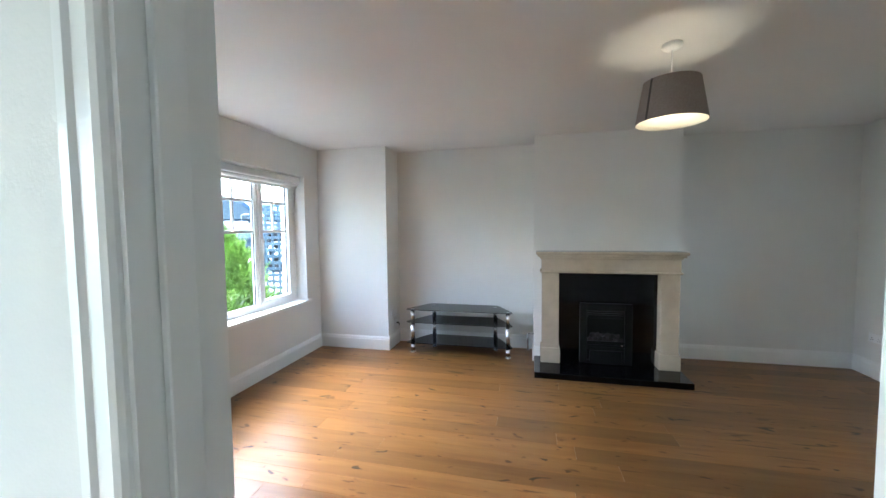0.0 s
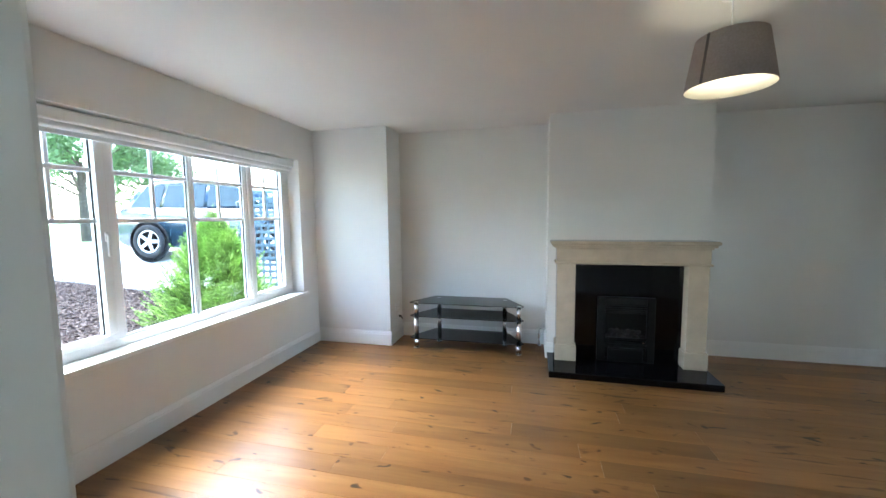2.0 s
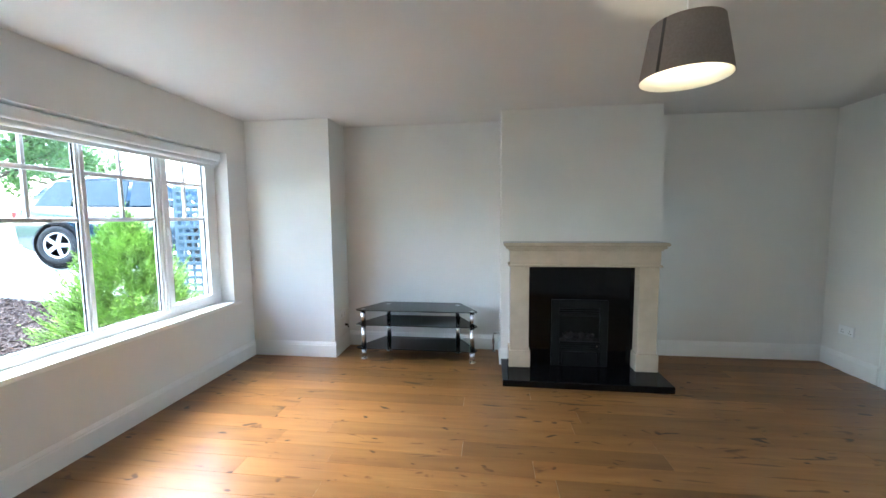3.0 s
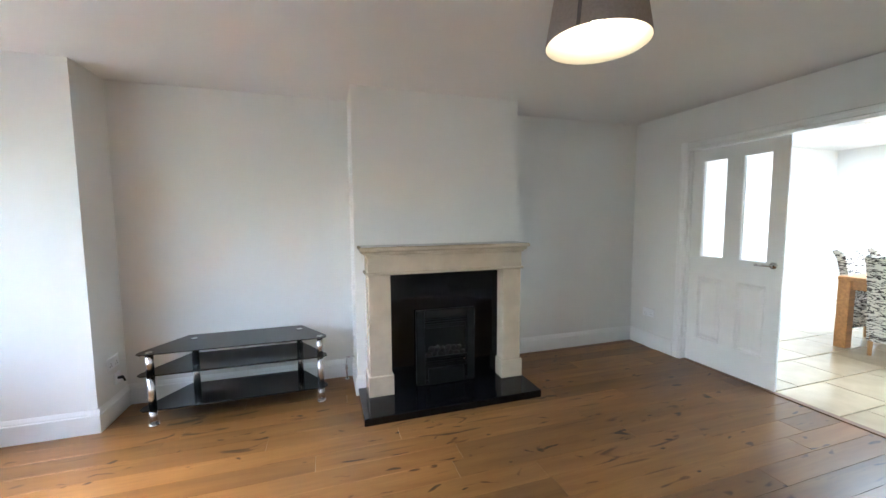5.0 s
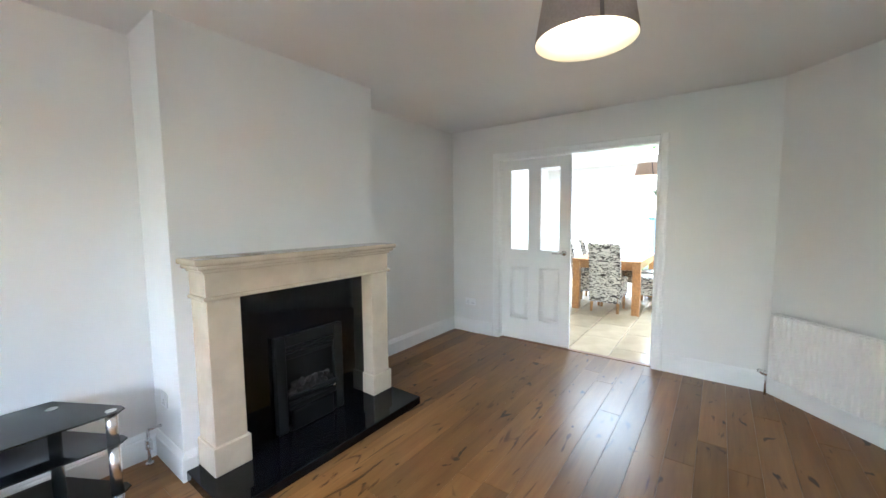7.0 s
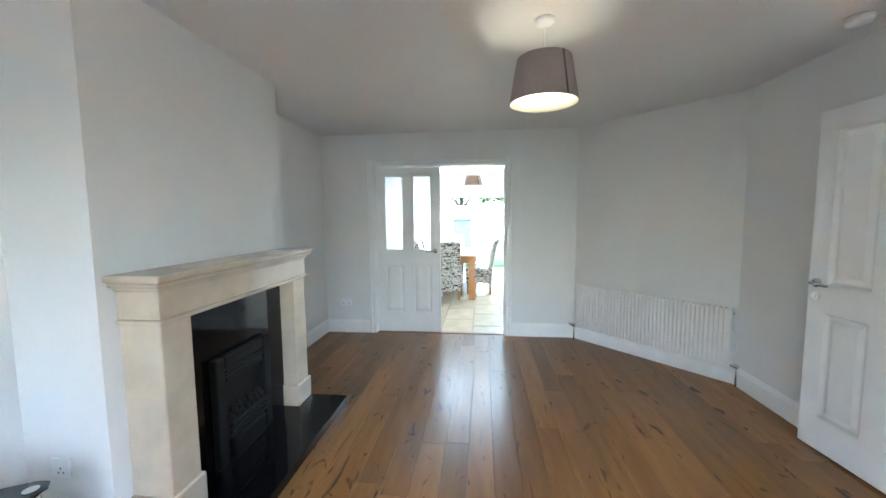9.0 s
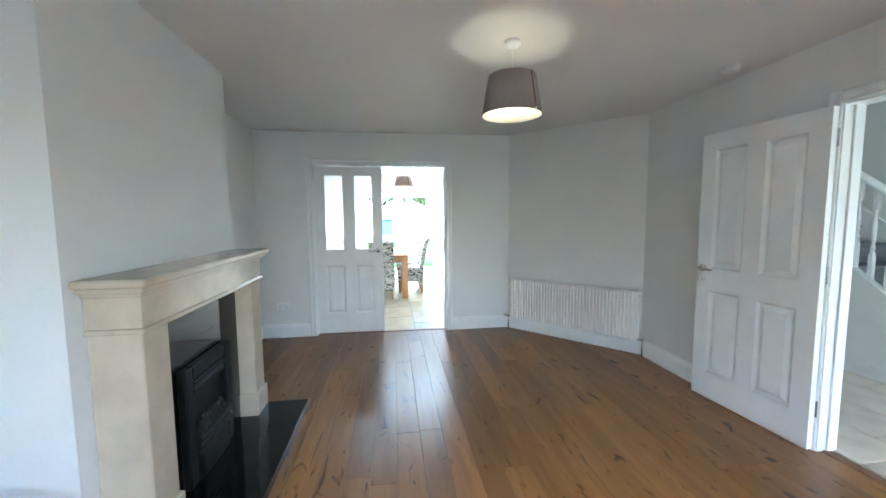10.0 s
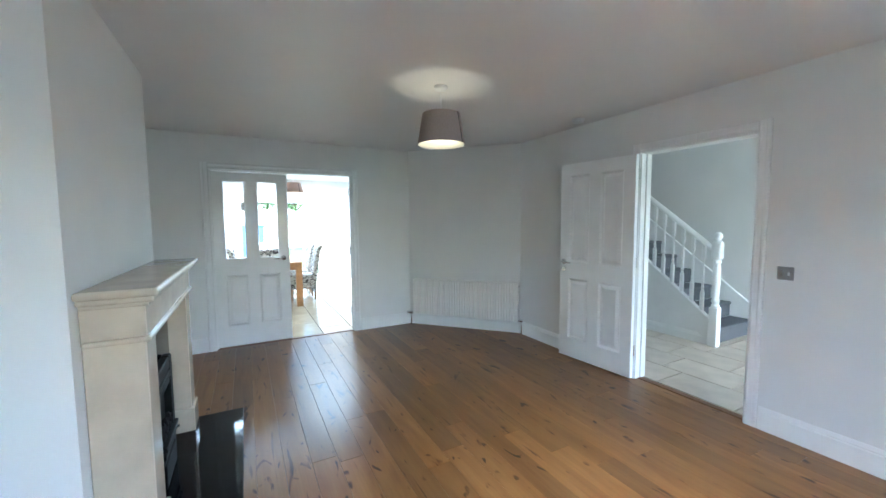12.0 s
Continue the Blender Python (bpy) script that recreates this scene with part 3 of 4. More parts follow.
def tier(name, z, g):
    poly = [(-1.36 + g, 4.38), (-1.33 + g, 4.35), (-0.17 - g, 4.35), (-0.14 - g, 4.38), (-0.145 - g, 4.42), (-0.335, 4.755 - g), (-1.16, 4.755 - g), (-1.355 + g, 4.42)]
    bm = prism(bmesh.new(), poly, (z - 0.008, z))
    bmesh.ops.bevel(bm, geom=[e for e in bm.edges], offset=0.002, segments=1, affect="EDGES")
    return part(name, bm, M_BGLASS, tv, "black tinted glass shelf")


tier("top_shelf", 0.512, 0.0)
tier("middle_shelf", 0.365, 0.0)
tier("bottom_shelf", 0.125, 0.0)
for x, y in ((-1.285, 4.39), (-0.19, 4.39), (-1.09, 4.64), (-0.35, 4.64)):
    bm = bmesh.new()
    for z0, z1 in ((0.012, 0.117), (0.125, 0.357), (0.365, 0.504)):
        cyl(bm, (x, y, z0), (x, y, z1), 0.024)
    cyl(bm, (x, y, 0), (x, y, 0.012), 0.031)
    part("leg", bm, M_CHROME, tv, "chrome tube leg", True)
    part("cap", cyl(bmesh.new(), (x, y, 0.512), (x, y, 0.5145), 0.022), M_CHROME, tv, "round chrome cap")

# ---- radiator on the angled wall ----
ang = math.degrees(math.atan2(1.81 - YS, XE - 2.05))
rad = thing("radiator", "white ribbed panel radiator on the angled wall", "radiator", pose(2.05, YS, 0, 0, 0, ang))
R0, R1, RZ0, RZ1 = 0.02, 1.455, 0.165, 0.65
poly = []
n_rib = 40
pitch = (R1 - R0 - 0.04) / n_rib
front = [(R0, 0.098)]
for i in range(n_rib):
    a = R0 + 0.02 + i * pitch
    front += [(a, 0.098), (a + pitch * 0.4, 0.098), (a + pitch * 0.52, 0.076), (a + pitch * 0.88, 0.076)]
front += [(R1 - 0.02, 0.098), (R1, 0.098)]
bm = prism(bmesh.new(), front + [(R1, 0.07), (R0, 0.07)], (RZ0, RZ1 - 0.01))
part("front_panel", bm, M_RAD, rad)
part("back_panel", B((R0, 0.03, RZ0), (R1, 0.042, RZ1 - 0.01), 0.003), M_TRIM, rad)
bm = B((R0 - 0.004, 0.026, RZ1 - 0.01), (R1 + 0.004, 0.034, RZ1))
box(bm, (R0 - 0.004, 0.092, RZ1 - 0.01), (R1 + 0.004, 0.1, RZ1))
for i in range(36):
    x = R0 + 0.006 + i * (R1 - R0 - 0.02) / 35
    box(bm, (x, 0.034, RZ1 - 0.014), (x + 0.008, 0.092, RZ1 - 0.002))
part("top_grille", bm, M_RAD, rad)
for x in (R0 - 0.004, R1 - 0.002):
    part("side_panel", B((x, 0.03, RZ0 + 0.01), (x + 0.006, 0.096, RZ1 - 0.01), 0.002), M_TRIM, rad)
for x, s in ((R0, -1), (R1, 1)):
    bm = cyl(bmesh.new(), (x, 0.06, 0.17), (x + s * 0.045, 0.06, 0.17), 0.011)
    cyl(bm, (x + s * 0.045, 0.06, 0.19), (x + s * 0.045, 0.06, 0.0), 0.0075)
    cyl(bm, (x + s * 0.03, 0.06, 0.17), (x + s * 0.06, 0.06, 0.17), 0.017)
    if s > 0:
        cyl(bm, (x + 0.055, 0.06, 0.17), (x + 0.105, 0.06, 0.17), 0.02, 0.017)
    part("valve", bm, M_CHROME, rad, "chrome radiator valve", True)
part("bleed_plug", cyl(bmesh.new(), (R0 - 0.004, 0.06, 0.61), (R0 - 0.014, 0.06, 0.61), 0.01, n=10), M_CHROME, rad)


# ---- pendant lamps ----
def pendant(name, x, y, top, shade_top, shade_bot, r1, r0, fabric, label, energy):
    t = thing(name, label, "pendant lamp", pose(x, y, 0))
    bm = lathe(bmesh.new(), [(0.0, top), (0.048, top), (0.05, top - 0.012), (0.042, top - 0.024), (0.018, top - 0.032), (0.0, top - 0.034)])
    part("ceiling_rose", bm, M_UPVC, t, "white plastic ceiling rose", True)
    part("flex", cyl(bmesh.new(), (0, 0, top - 0.03), (0, 0, shade_top - 0.03), 0.0035, n=8), M_UPVC, t)
    bm = cyl(bmesh.new(), (0, 0, shade_top - 0.085), (0, 0, shade_top - 0.02), 0.02, 0.014)
    part("lamp_holder", bm, M_UPVC, t, "", True)
    e = 0.0025
    outer = [(r1, shade_top), (r0, shade_bot)]
    bm = bmesh.new()
    rings = []
    for r, z in ((r1, shade_top), (r0, shade_bot), (r0 - e, shade_bot), (r1 - e, shade_top)):
        rings.append([bm.verts.new((r * math.cos(k * math.pi / 24), r * math.sin(k * math.pi / 24), z)) for k in range(48)])
    for a, b in zip(rings, rings[1:] + rings[:1]):
        for i in range(48):
            bm.faces.new((a[i], a[(i + 1) % 48], b[(i + 1) % 48], b[i]))
    s = part("shade", bm, fabric, t, "tapered linen drum shade", True)
    s.data.materials.append(M_LINER)
    for p in s.data.polygons[96:144]:
        p.material_index = 1
    a = radians(212)
    poly = [(r1 - 0.001, shade_top), (r0 - 0.001, shade_bot), (r0 + 0.0015, shade_bot), (r1 + 0.0015, shade_top)]
    part("seam", prism(bmesh.new(), poly, (-0.006, 0.006), lambda r, z, c: (r * math.cos(a) - c * math.sin(a), r * math.sin(a) + c * math.cos(a), z)), M_SEAM, t, "darker vertical fabric seam")
    bm = bmesh.new()
    for k in range(3):
        a = k * 2 * math.pi / 3
        cyl(bm, (0.02 * math.cos(a), 0.02 * math.sin(a), shade_top - 0.03), ((r1 - 0.004) * math.cos(a), (r1 - 0.004) * math.sin(a), shade_top - 0.012), 0.002, n=6)
    part("spider", bm, M_UPVC, t)
    bm = bmesh.new()
    bmesh.ops.create_uvsphere(bm, u_segments=16, v_segments=10, radius=0.03, matrix=Matrix.Translation((0, 0, shade_top - 0.115)))
    bulb = part("bulb", bm, M_BULB, t, "glowing warm bulb", True)
    bulb.visible_shadow = False
    ld = bpy.data.lights.new(name + "_light", "POINT")
    ld.energy, ld.color, ld.shadow_soft_size = energy, (1.0, 0.80, 0.56), 0.03
    lo = new(name + "_light", ld)
    lo.location = (x, y, shade_top - 0.115)
    return t


pendant("pendant_lamp", 0.783, 2.562, H, 2.212, 1.995, 0.135, 0.172, M_SHADE, "grey-brown linen pendant lamp, lit, on a white flex", 0.075)
pendant("pendant_lamp", 5.62, 3.04, 2.45, 2.15, 1.975, 0.13, 0.175, M_SHADE2, "peach linen pendant lamp over the dining table", 0.1)

# ---- small fixtures ----
sm = thing("smoke_alarm", "round white plastic smoke alarm on the ceiling", "smoke alarm", pose(0.96, 0.985, 0))
part("base", lathe(bmesh.new(), [(0.0, H), (0.058, H), (0.058, H - 0.012), (0, H - 0.012)]), M_UPVC, sm, "", True)
part("cover", lathe(bmesh.new(), [(0.0, H - 0.012), (0.052, H - 0.012), (0.05, H - 0.03), (0.03, H - 0.036), (0, H - 0.037)]), M_UPVC, sm, "", True)


def socket(m, w, label, rockers, holes=True, name="wall_socket", plate=None):
    t = thing(name, label, "socket" if holes else "light switch", m)
    part("plate", B((-w / 2, 0.0, -0.043), (w / 2, 0.009, 0.043), 0.004, 2), plate or M_UPVC, t)
    for x in rockers:
        part("rocker", B((x - 0.006, 0.009, 0.012 if holes else -0.013), (x + 0.006, 0.013, 0.032 if holes else 0.013), 0.002), M_UPVC, t)
        if holes:
            bm = bmesh.new()
            for hx, hz in ((0, 0.0), (-0.011, -0.02), (0.011, -0.02)):
                box(bm, (x + hx - 0.003, 0.0088, hz - 0.004), (x + hx + 0.003, 0.0094, hz + 0.004))
            part("pin_holes", bm, M_SUB, t)
    return t


socket(pose(XE, 4.555, 0.375, 0, 0, 90), 0.146, "white double wall socket above the skirting", (-0.036, 0.036))
socket(pose(-0.578, YS, 1.09), 0.086, "grey metal light switch plate beside the hall doorway", (-0.018, 0.018), False, "light_switch", M_STEEL)
socket(pose(-1.598, 4.62, 0.40, 0, 0, -90), 0.146, "white double wall socket in the alcove", (-0.036, 0.036))
socket(pose(0.086, 4.63, 0.385, 0, 0, 90), 0.086, "white single wall socket on the side of the chimney breast", (0.0,))
aer = socket(pose(-1.598, 4.66, 0.27, 0, 0, -90), 0.086, "white aerial outlet with a black plug", (0.0,), False, "aerial_outlet")
bm = cyl(bmesh.new(), (0, 0.01, 0), (0, 0.04, 0), 0.011)
cyl(bm, (0, 0.04, 0), (0.0, 0.05, -0.03), 0.006)
part("plug", bm, M_TYRE, aer, "black aerial plug")
tap = thing("gas_tap", "chrome gas pipe and tap beside the chimney breast", "pipe")
bm = cyl(bmesh.new(), (0.02, 4.73, 0.0), (0.02, 4.73, 0.2), 0.008)
cyl(bm, (0.02, 4.73, 0.2), (0.086, 4.73, 0.2), 0.008)
cyl(bm, (0.02, 4.73, 0.0), (0.02, 4.73, 0.008), 0.02)
part("pipe", bm, M_CHROME, tap, "", True)
bm = cyl(bmesh.new(), (0.02, 4.73, 0.09), (0.02, 4.73, 0.14), 0.016)
cyl(bm, (0.02, 4.73, 0.115), (0.02, 4.69, 0.115), 0.01)
box(bm, (0.012, 4.68, 0.1), (0.028, 4.69, 0.15), 0.002)
part("valve", bm, M_CHROME, tap)

# ---- hall staircase ----
st = thing("staircase", "white painted staircase with grey carpeted treads", "staircase")
SX, GO, RI, SY0, SY1 = 0.60, 0.235, 0.187, -1.75, -0.845
SL = RI / GO
for i in range(10):
    x = SX + i * GO
    bm = B((x - 0.02, SY0 + 0.03, (i + 1) * RI - 0.045), (x + GO, SY1, (i + 1) * RI), 0.018, 3)
    box(bm, (x, SY0 + 0.03, i * RI), (x + GO, SY1, (i + 1) * RI - 0.045))
    part("step", bm, M_CARPET, st, "grey carpeted step")
XB = XE - 0.02
sz = lambda x, o: (x - SX) * SL + o
poly = [(SX, 0.0), (XB, 0.0), (XB, sz(XB, 0.27)), (SX, 0.27)]
part("side_panel", prism(bmesh.new(), poly, (SY1, SY1 + 0.03), lambda a, b, c: (a, c, b)), M_TRIM, st, "white panelled stair side")
poly = [(SX, 0.02), (XB, sz(XB, 0.02)), (XB, sz(XB, 0.27)), (SX, 0.27)]
part("string", prism(bmesh.new(), poly, (SY1 + 0.03, SY1 + 0.055), lambda a, b, c: (a, c, b)), M_TRIM, st)
poly = [(SX, 0.27), (XB, sz(XB, 0.27)), (XB, sz(XB, 0.295)), (SX, 0.295)]
part("base_rail", prism(bmesh.new(), poly, (SY1 - 0.005, SY1 + 0.06), lambda a, b, c: (a, c, b)), M_TRIM, st)
poly = [(SX - 0.12, 0.0), (XB, 0.0), (XB, sz(XB, 0.36)), (SX - 0.06, 0.32), (SX - 0.12, 0.22)]
part("wall_string", prism(bmesh.new(), poly, (SY0, SY0 + 0.03), lambda a, b, c: (a, c, b)), M_TRIM, st)
YB = SY1 + 0.028
poly = [(-0.03, 0.0), (0.03, 0.0), (0.034, 0.03), (0.024, 0.055), (0.0, 0.062), (-0.024, 0.055), (-0.034, 0.03)]
bm = prism(bmesh.new(), poly, (0.0, 1.0), lambda a, b, c: (SX + 0.01 + c * (XB - SX), YB + a, 1.075 + b + c * (XB - SX) * SL))
part("handrail", bm, M_TRIM, st, "white moulded handrail", True)
NX = 0.575
bm = B((NX - 0.045, YB - 0.045, 0.0), (NX + 0.045, YB + 0.045, 0.45), 0.006)
lathe(bm, [(0.04, 0.45), (0.043, 0.47), (0.03, 0.485), (0.042, 0.52), (0.03, 0.55), (0.034, 0.6), (0.041, 0.75), (0.036, 0.9), (0.03, 0.94), (0.042, 0.96), (0.034, 0.985), (0.04, 1.0)], 20, (NX, YB, 0))
box(bm, (NX - 0.045, YB - 0.045, 1.0), (NX + 0.045, YB + 0.045, 1.185), 0.008)
lathe(bm, [(0.042, 1.185), (0.044, 1.195), (0.024, 1.21), (0.03, 1.225), (0.042, 1.25), (0.036, 1.28), (0.02, 1.295), (0.0, 1.3)], 20, (NX, YB, 0))
part("newel_post", bm, M_TRIM, st, "white turned newel post with ball cap", False)
bm0 = B((-0.018, -0.018, 0.0), (0.018, 0.018, 0.22), 0.003)
lathe(bm0, [(0.016, 0.22), (0.018, 0.235), (0.011, 0.25), (0.017, 0.275), (0.011, 0.3), (0.013, 0.34), (0.017, 0.44), (0.012, 0.54), (0.01, 0.57), (0.016, 0.585), (0.014, 0.6)], 12)
box(bm0, (-0.018, -0.018, 0.6), (0.018, 0.018, 0.80), 0.003)
bal = part("baluster", bm0, M_TRIM, st, "white turned spindle")
bx = SX + 0.115
bal.location = (bx, YB, sz(bx, 0.293))
while bx < XB - 0.15:
    bx += 0.117
    b2 = new("baluster", bal.data)
    b2.parent = st
    b2["label"] = "white turned spindle"
    b2.location = (bx, YB, sz(bx, 0.293))

# ---- dining room ----
pd = thing("window_patio", "white framed glazed patio doors to the garden", "patio doors", kind="structure")
PX = DX1 + 0.08
bm = bmesh.new()
for lo, hi in (((PY0, 0.0), (PY0 + 0.07, PZ)), ((PY1 - 0.07, 0.0), (PY1, PZ)), ((PY0 + 0.07, PZ - 0.08), (PY1 - 0.07, PZ)), ((PY0 + 0.07, 0.0), (PY1 - 0.07, 0.05))):
    box(bm, (PX, lo[0], lo[1]), (PX + 0.07, hi[0], hi[1]), 0.004)
part("frame", bm, M_UPVC, pd)
PM = (PY0 + PY1) / 2
for y0, y1 in ((PY0 + 0.07, PM), (PM, PY1 - 0.07)):
    bm = bmesh.new()
    for lo, hi in (((y0, 0.05), (y0 + 0.075, PZ - 0.08)), ((y1 - 0.075, 0.05), (y1, PZ - 0.08)), ((y0 + 0.075, PZ - 0.16), (y1 - 0.075, PZ - 0.08)), ((y0 + 0.075, 0.05), (y1 - 0.075, 0.15))):
        box(bm, (PX + 0.006, lo[0], lo[1]), (PX + 0.058, hi[0], hi[1]), 0.004)
    part("sash", bm, M_UPVC, pd)
    p = part("pane", B((PX + 0.03, y0 + 0.075, 0.15), (PX + 0.036, y1 - 0.075, PZ - 0.16)), M_GLASS, pd, "clear glass pane")
    p.visible_shadow = False

tb = thing("dining_table", "golden oak dining table with square legs", "dining table")
TX0, TX1, TY0, TY1 = 5.06, 6.65, 3.00, 3.93
part("tabletop", B((TX0, TY0, 0.725), (TX1, TY1, 0.762), 0.005), M_TABLE, tb)
bm = bmesh.new()
for lo, hi in (((TX0 + 0.03, TY0 + 0.03), (TX0 + 0.055, TY1 - 0.03)), ((TX1 - 0.055, TY0 + 0.03), (TX1 - 0.03, TY1 - 0.03)), ((TX0 + 0.055, TY0 + 0.03), (TX1 - 0.055, TY0 + 0.055)), ((TX0 + 0.055, TY1 - 0.055), (TX1 - 0.055, TY1 - 0.03))):
    box(bm, (lo[0], lo[1], 0.63), (hi[0], hi[1], 0.725))
part("apron", bm, M_TABLE, tb)
for x in (TX0 + 0.005, TX1 - 0.105):
    for y in (TY0 + 0.005, TY1 - 0.105):
        part("leg", B((x, y, 0), (x + 0.1, y + 0.1, 0.725), 0.004), M_TABLE, tb)

ch = thing("dining_chair", "high-backed dining chair in cream and black animal print", "dining chair", pose(5.0, 3.455, 0, 0, 0, 0), "chairs round the table")
# local frame: the sitter looks along +x, the back stands at x = 0
prof = [(0.03, 0.15), (0.09, 0.15), (0.085, 0.5), (0.045, 0.75), (-0.005, 0.95), (-0.035, 1.0), (-0.08, 1.015), (-0.115, 0.995), (-0.105, 0.965), (-0.075, 0.955), (-0.055, 0.92), (-0.02, 0.7), (0.015, 0.45)]
bm = prism(bmesh.new(), prof, (-0.21, 0.21), lambda a, b, c: (a, c, b))
bmesh.ops.bevel(bm, geom=[e for e in bm.edges if abs(e.verts[0].co.y - e.verts[1].co.y) < 1e-4], offset=0.012, segments=2, affect="EDGES")
part("backrest", bm, M_ZEBRA, ch)
bm = B((0.07, -0.22, 0.22), (0.50, 0.22, 0.40), 0.015, 2)
part("seat_skirt", bm, M_ZEBRA, ch)
part("seat", B((0.075, -0.225, 0.40), (0.51, 0.225, 0.485), 0.03, 3), M_ZEBRA, ch)
for x in (0.05, 0.46):
    for y in (-0.18, 0.18):
        bm = cyl(bmesh.new(), (x, y, 0.0), (x, y, 0.235), 0.017, 0.025, 4)
        part("leg", bm, M_LEGWOOD, ch, "tapered wooden leg")
for x, y, a in ((5.72, 2.68, 90), (5.6, 4.04, -90), (6.25, 4.04, -90), (6.38, 2.68, 90), (7.06, 3.5, 180)):
    copy_thing(ch, pose(x, y, 0, 0, 0, a))


# ---- outside ----
def rise(x, y):
    dx = max(-2.78 - x, 0, x - 8.2)
    dy = max(-1.9 - y, 0, y - 5.7)
    d = math.hypot(dx, dy)
    s = lambda a, b: (lambda q: q * q * (3 - 2 * q))(min(1, max(0, (d - a) / (b - a))))
    return -0.12 + 0.24 * s(0.1, 0.6) + 0.15 * s(3.0, 7.0) + 0.42 * (lambda q: q * q * (3 - 2 * q))(min(1, max(0, (y - 5.8) / 1.4)))


def sheet(name, xs, ys, lift, material, label, category, keep=lambda x, y: True):
    bm = bmesh.new()
    g = [[bm.verts.new((x, y, rise(x, y) + lift)) for y in ys] for x in xs]
    for i in range(len(xs) - 1):
        for j in range(len(ys) - 1):
            if keep((xs[i] + xs[i + 1]) / 2, (ys[j] + ys[j + 1]) / 2):
                bm.faces.new((g[i][j], g[i + 1][j], g[i + 1][j + 1], g[i][j + 1]))
    return setting(name, bm, material, label, category)


far = [40 * 1.35 ** k for k in range(0, 12)]
xs = [-40 - v for v in far[::-1]] + [-40 + 2 * k for k in range(13)] + [-14 + 0.4 * k for k in range(73)] + [16 + 2 * k for k in range(13)] + [40 + v for v in far]
ys = [-40 - v for v in far[::-1]] + [-40 + 2 * k for k in range(17)] + [-6 + 0.4 * k for k in range(53)] + [16 + 2 * k for k in range(13)] + [40 + v for v in far]
sheet("ground", xs, ys, 0.0, M_GRASS, "mown green lawn round the house", "lawn")
sheet("pavement_drive", [-14 + 0.35 * k for k in range(33)], [-4 + 0.35 * k for k in range(50)], 0.02, M_DRIVE, "pale paved driveway in front of the house", "driveway",
      lambda x, y: x < -9.7 or y > 5.8)
sheet("ground_bed", [-9.6 + 0.2 * k for k in range(35)], [-0.9 + 0.2 * k for k in range(34)], 0.015, M_SOIL, "dark soil of the planting bed", "soil")
rng = random.Random(11)
vs, fs = [], []
for k in range(14000):
    x, y = rng.uniform(-9.5, -2.95), rng.uniform(2.4, 5.68)
    z = rise(x, y) + 0.02 + rng.uniform(0, 0.02)
    r = Matrix.Translation((x, y, z)) @ Euler((rng.uniform(-0.6, 0.6), rng.uniform(-0.6, 0.6), rng.uniform(0, 6.3))).to_matrix().to_4x4()
    a, b, h = rng.uniform(0.02, 0.055), rng.uniform(0.008, 0.022), rng.uniform(0.004, 0.01)
    o = len(vs)
    vs += [r @ Vector(p) for p in ((-a, -b, -h), (a, -b * 0.7, -h), (a * 0.8, b, -h), (-a, b * 0.8, -h), (-a * 0.9, -b * 0.8, h), (a * 0.8, -b * 0.6, h), (a * 0.7, b * 0.7, h), (-a * 0.8, b * 0.6, h))]
    fs += [[o + i for i in f] for f in ((4, 5, 6, 7), (0, 1, 5, 4), (1, 2, 6, 5), (2, 3, 7, 6), (3, 0, 4, 7))]
me = bpy.data.meshes.new("bark_chippings")
me.from_pydata(vs, [], fs)
me.materials.append(M_BARK)
tagged(new("bark_chippings", me), "brown bark chippings covering the planting bed", "bark mulch", kind="stuff")
edging = thing("bed_edging", "low concrete edging blocks round the planting bed", "edging", kind="structure")
kb = B((-0.215, -0.05, -0.1), (0.215, 0.05, 0.11), 0.012)
first = part("edging_block", kb, M_KERB, edging)
first.location = (-9.65, 2.6, rise(-9.65, 2.6))
first.rotation_euler = (0, 0, radians(90))
for k in range(1, 23):
    b2 = new("edging_block", first.data)
    b2.parent = edging
    if k < 8:
        b2.location, b2.rotation_euler = (-9.65, 2.6 + k * 0.44, rise(-9.65, 2.6 + k * 0.44)), (0, 0, radians(90))
    else:
        x = -9.65 + 0.25 + (k - 8) * 0.44
        b2.location = (x, 5.76, rise(x, 5.76))


def leaves(name, centres, count, size, material, parent, seed, up=0.4, label="", thin=1.0):
    """Many small pointed leaves round clump centres of (place, radius)."""
    rg = random.Random(seed)
    v, f = [], []
    for k in range(count):
        c, r = rg.choice(centres)
        d = Vector((rg.gauss(0, 1), rg.gauss(0, 1), rg.gauss(0, 1))).normalized() * r * rg.uniform(0.45, 1.0)
        p = c + d
        w = (d.normalized() + Vector((rg.uniform(-0.6, 0.6), rg.uniform(-0.6, 0.6), up + rg.uniform(-0.3, 0.5)))).normalized()
        s = w.cross(Vector((rg.uniform(-1, 1), rg.uniform(-1, 1), rg.uniform(-1, 1)))).normalized()
        ln, wd = size * rg.uniform(0.6, 1.4), size * thin * rg.uniform(0.16, 0.34)
        o = len(v)
        v += [p, p + w * ln * 0.45 + s * wd, p + w * ln, p + w * ln * 0.45 - s * wd]
        f.append((o, o + 1, o + 2, o + 3))
    m = bpy.data.meshes.new(name)
    m.from_pydata(v, [], f)
    m.materials.append(material)
    ob = new(name, m)
    ob.parent = parent
    if label:
        ob["label"] = label
    return ob


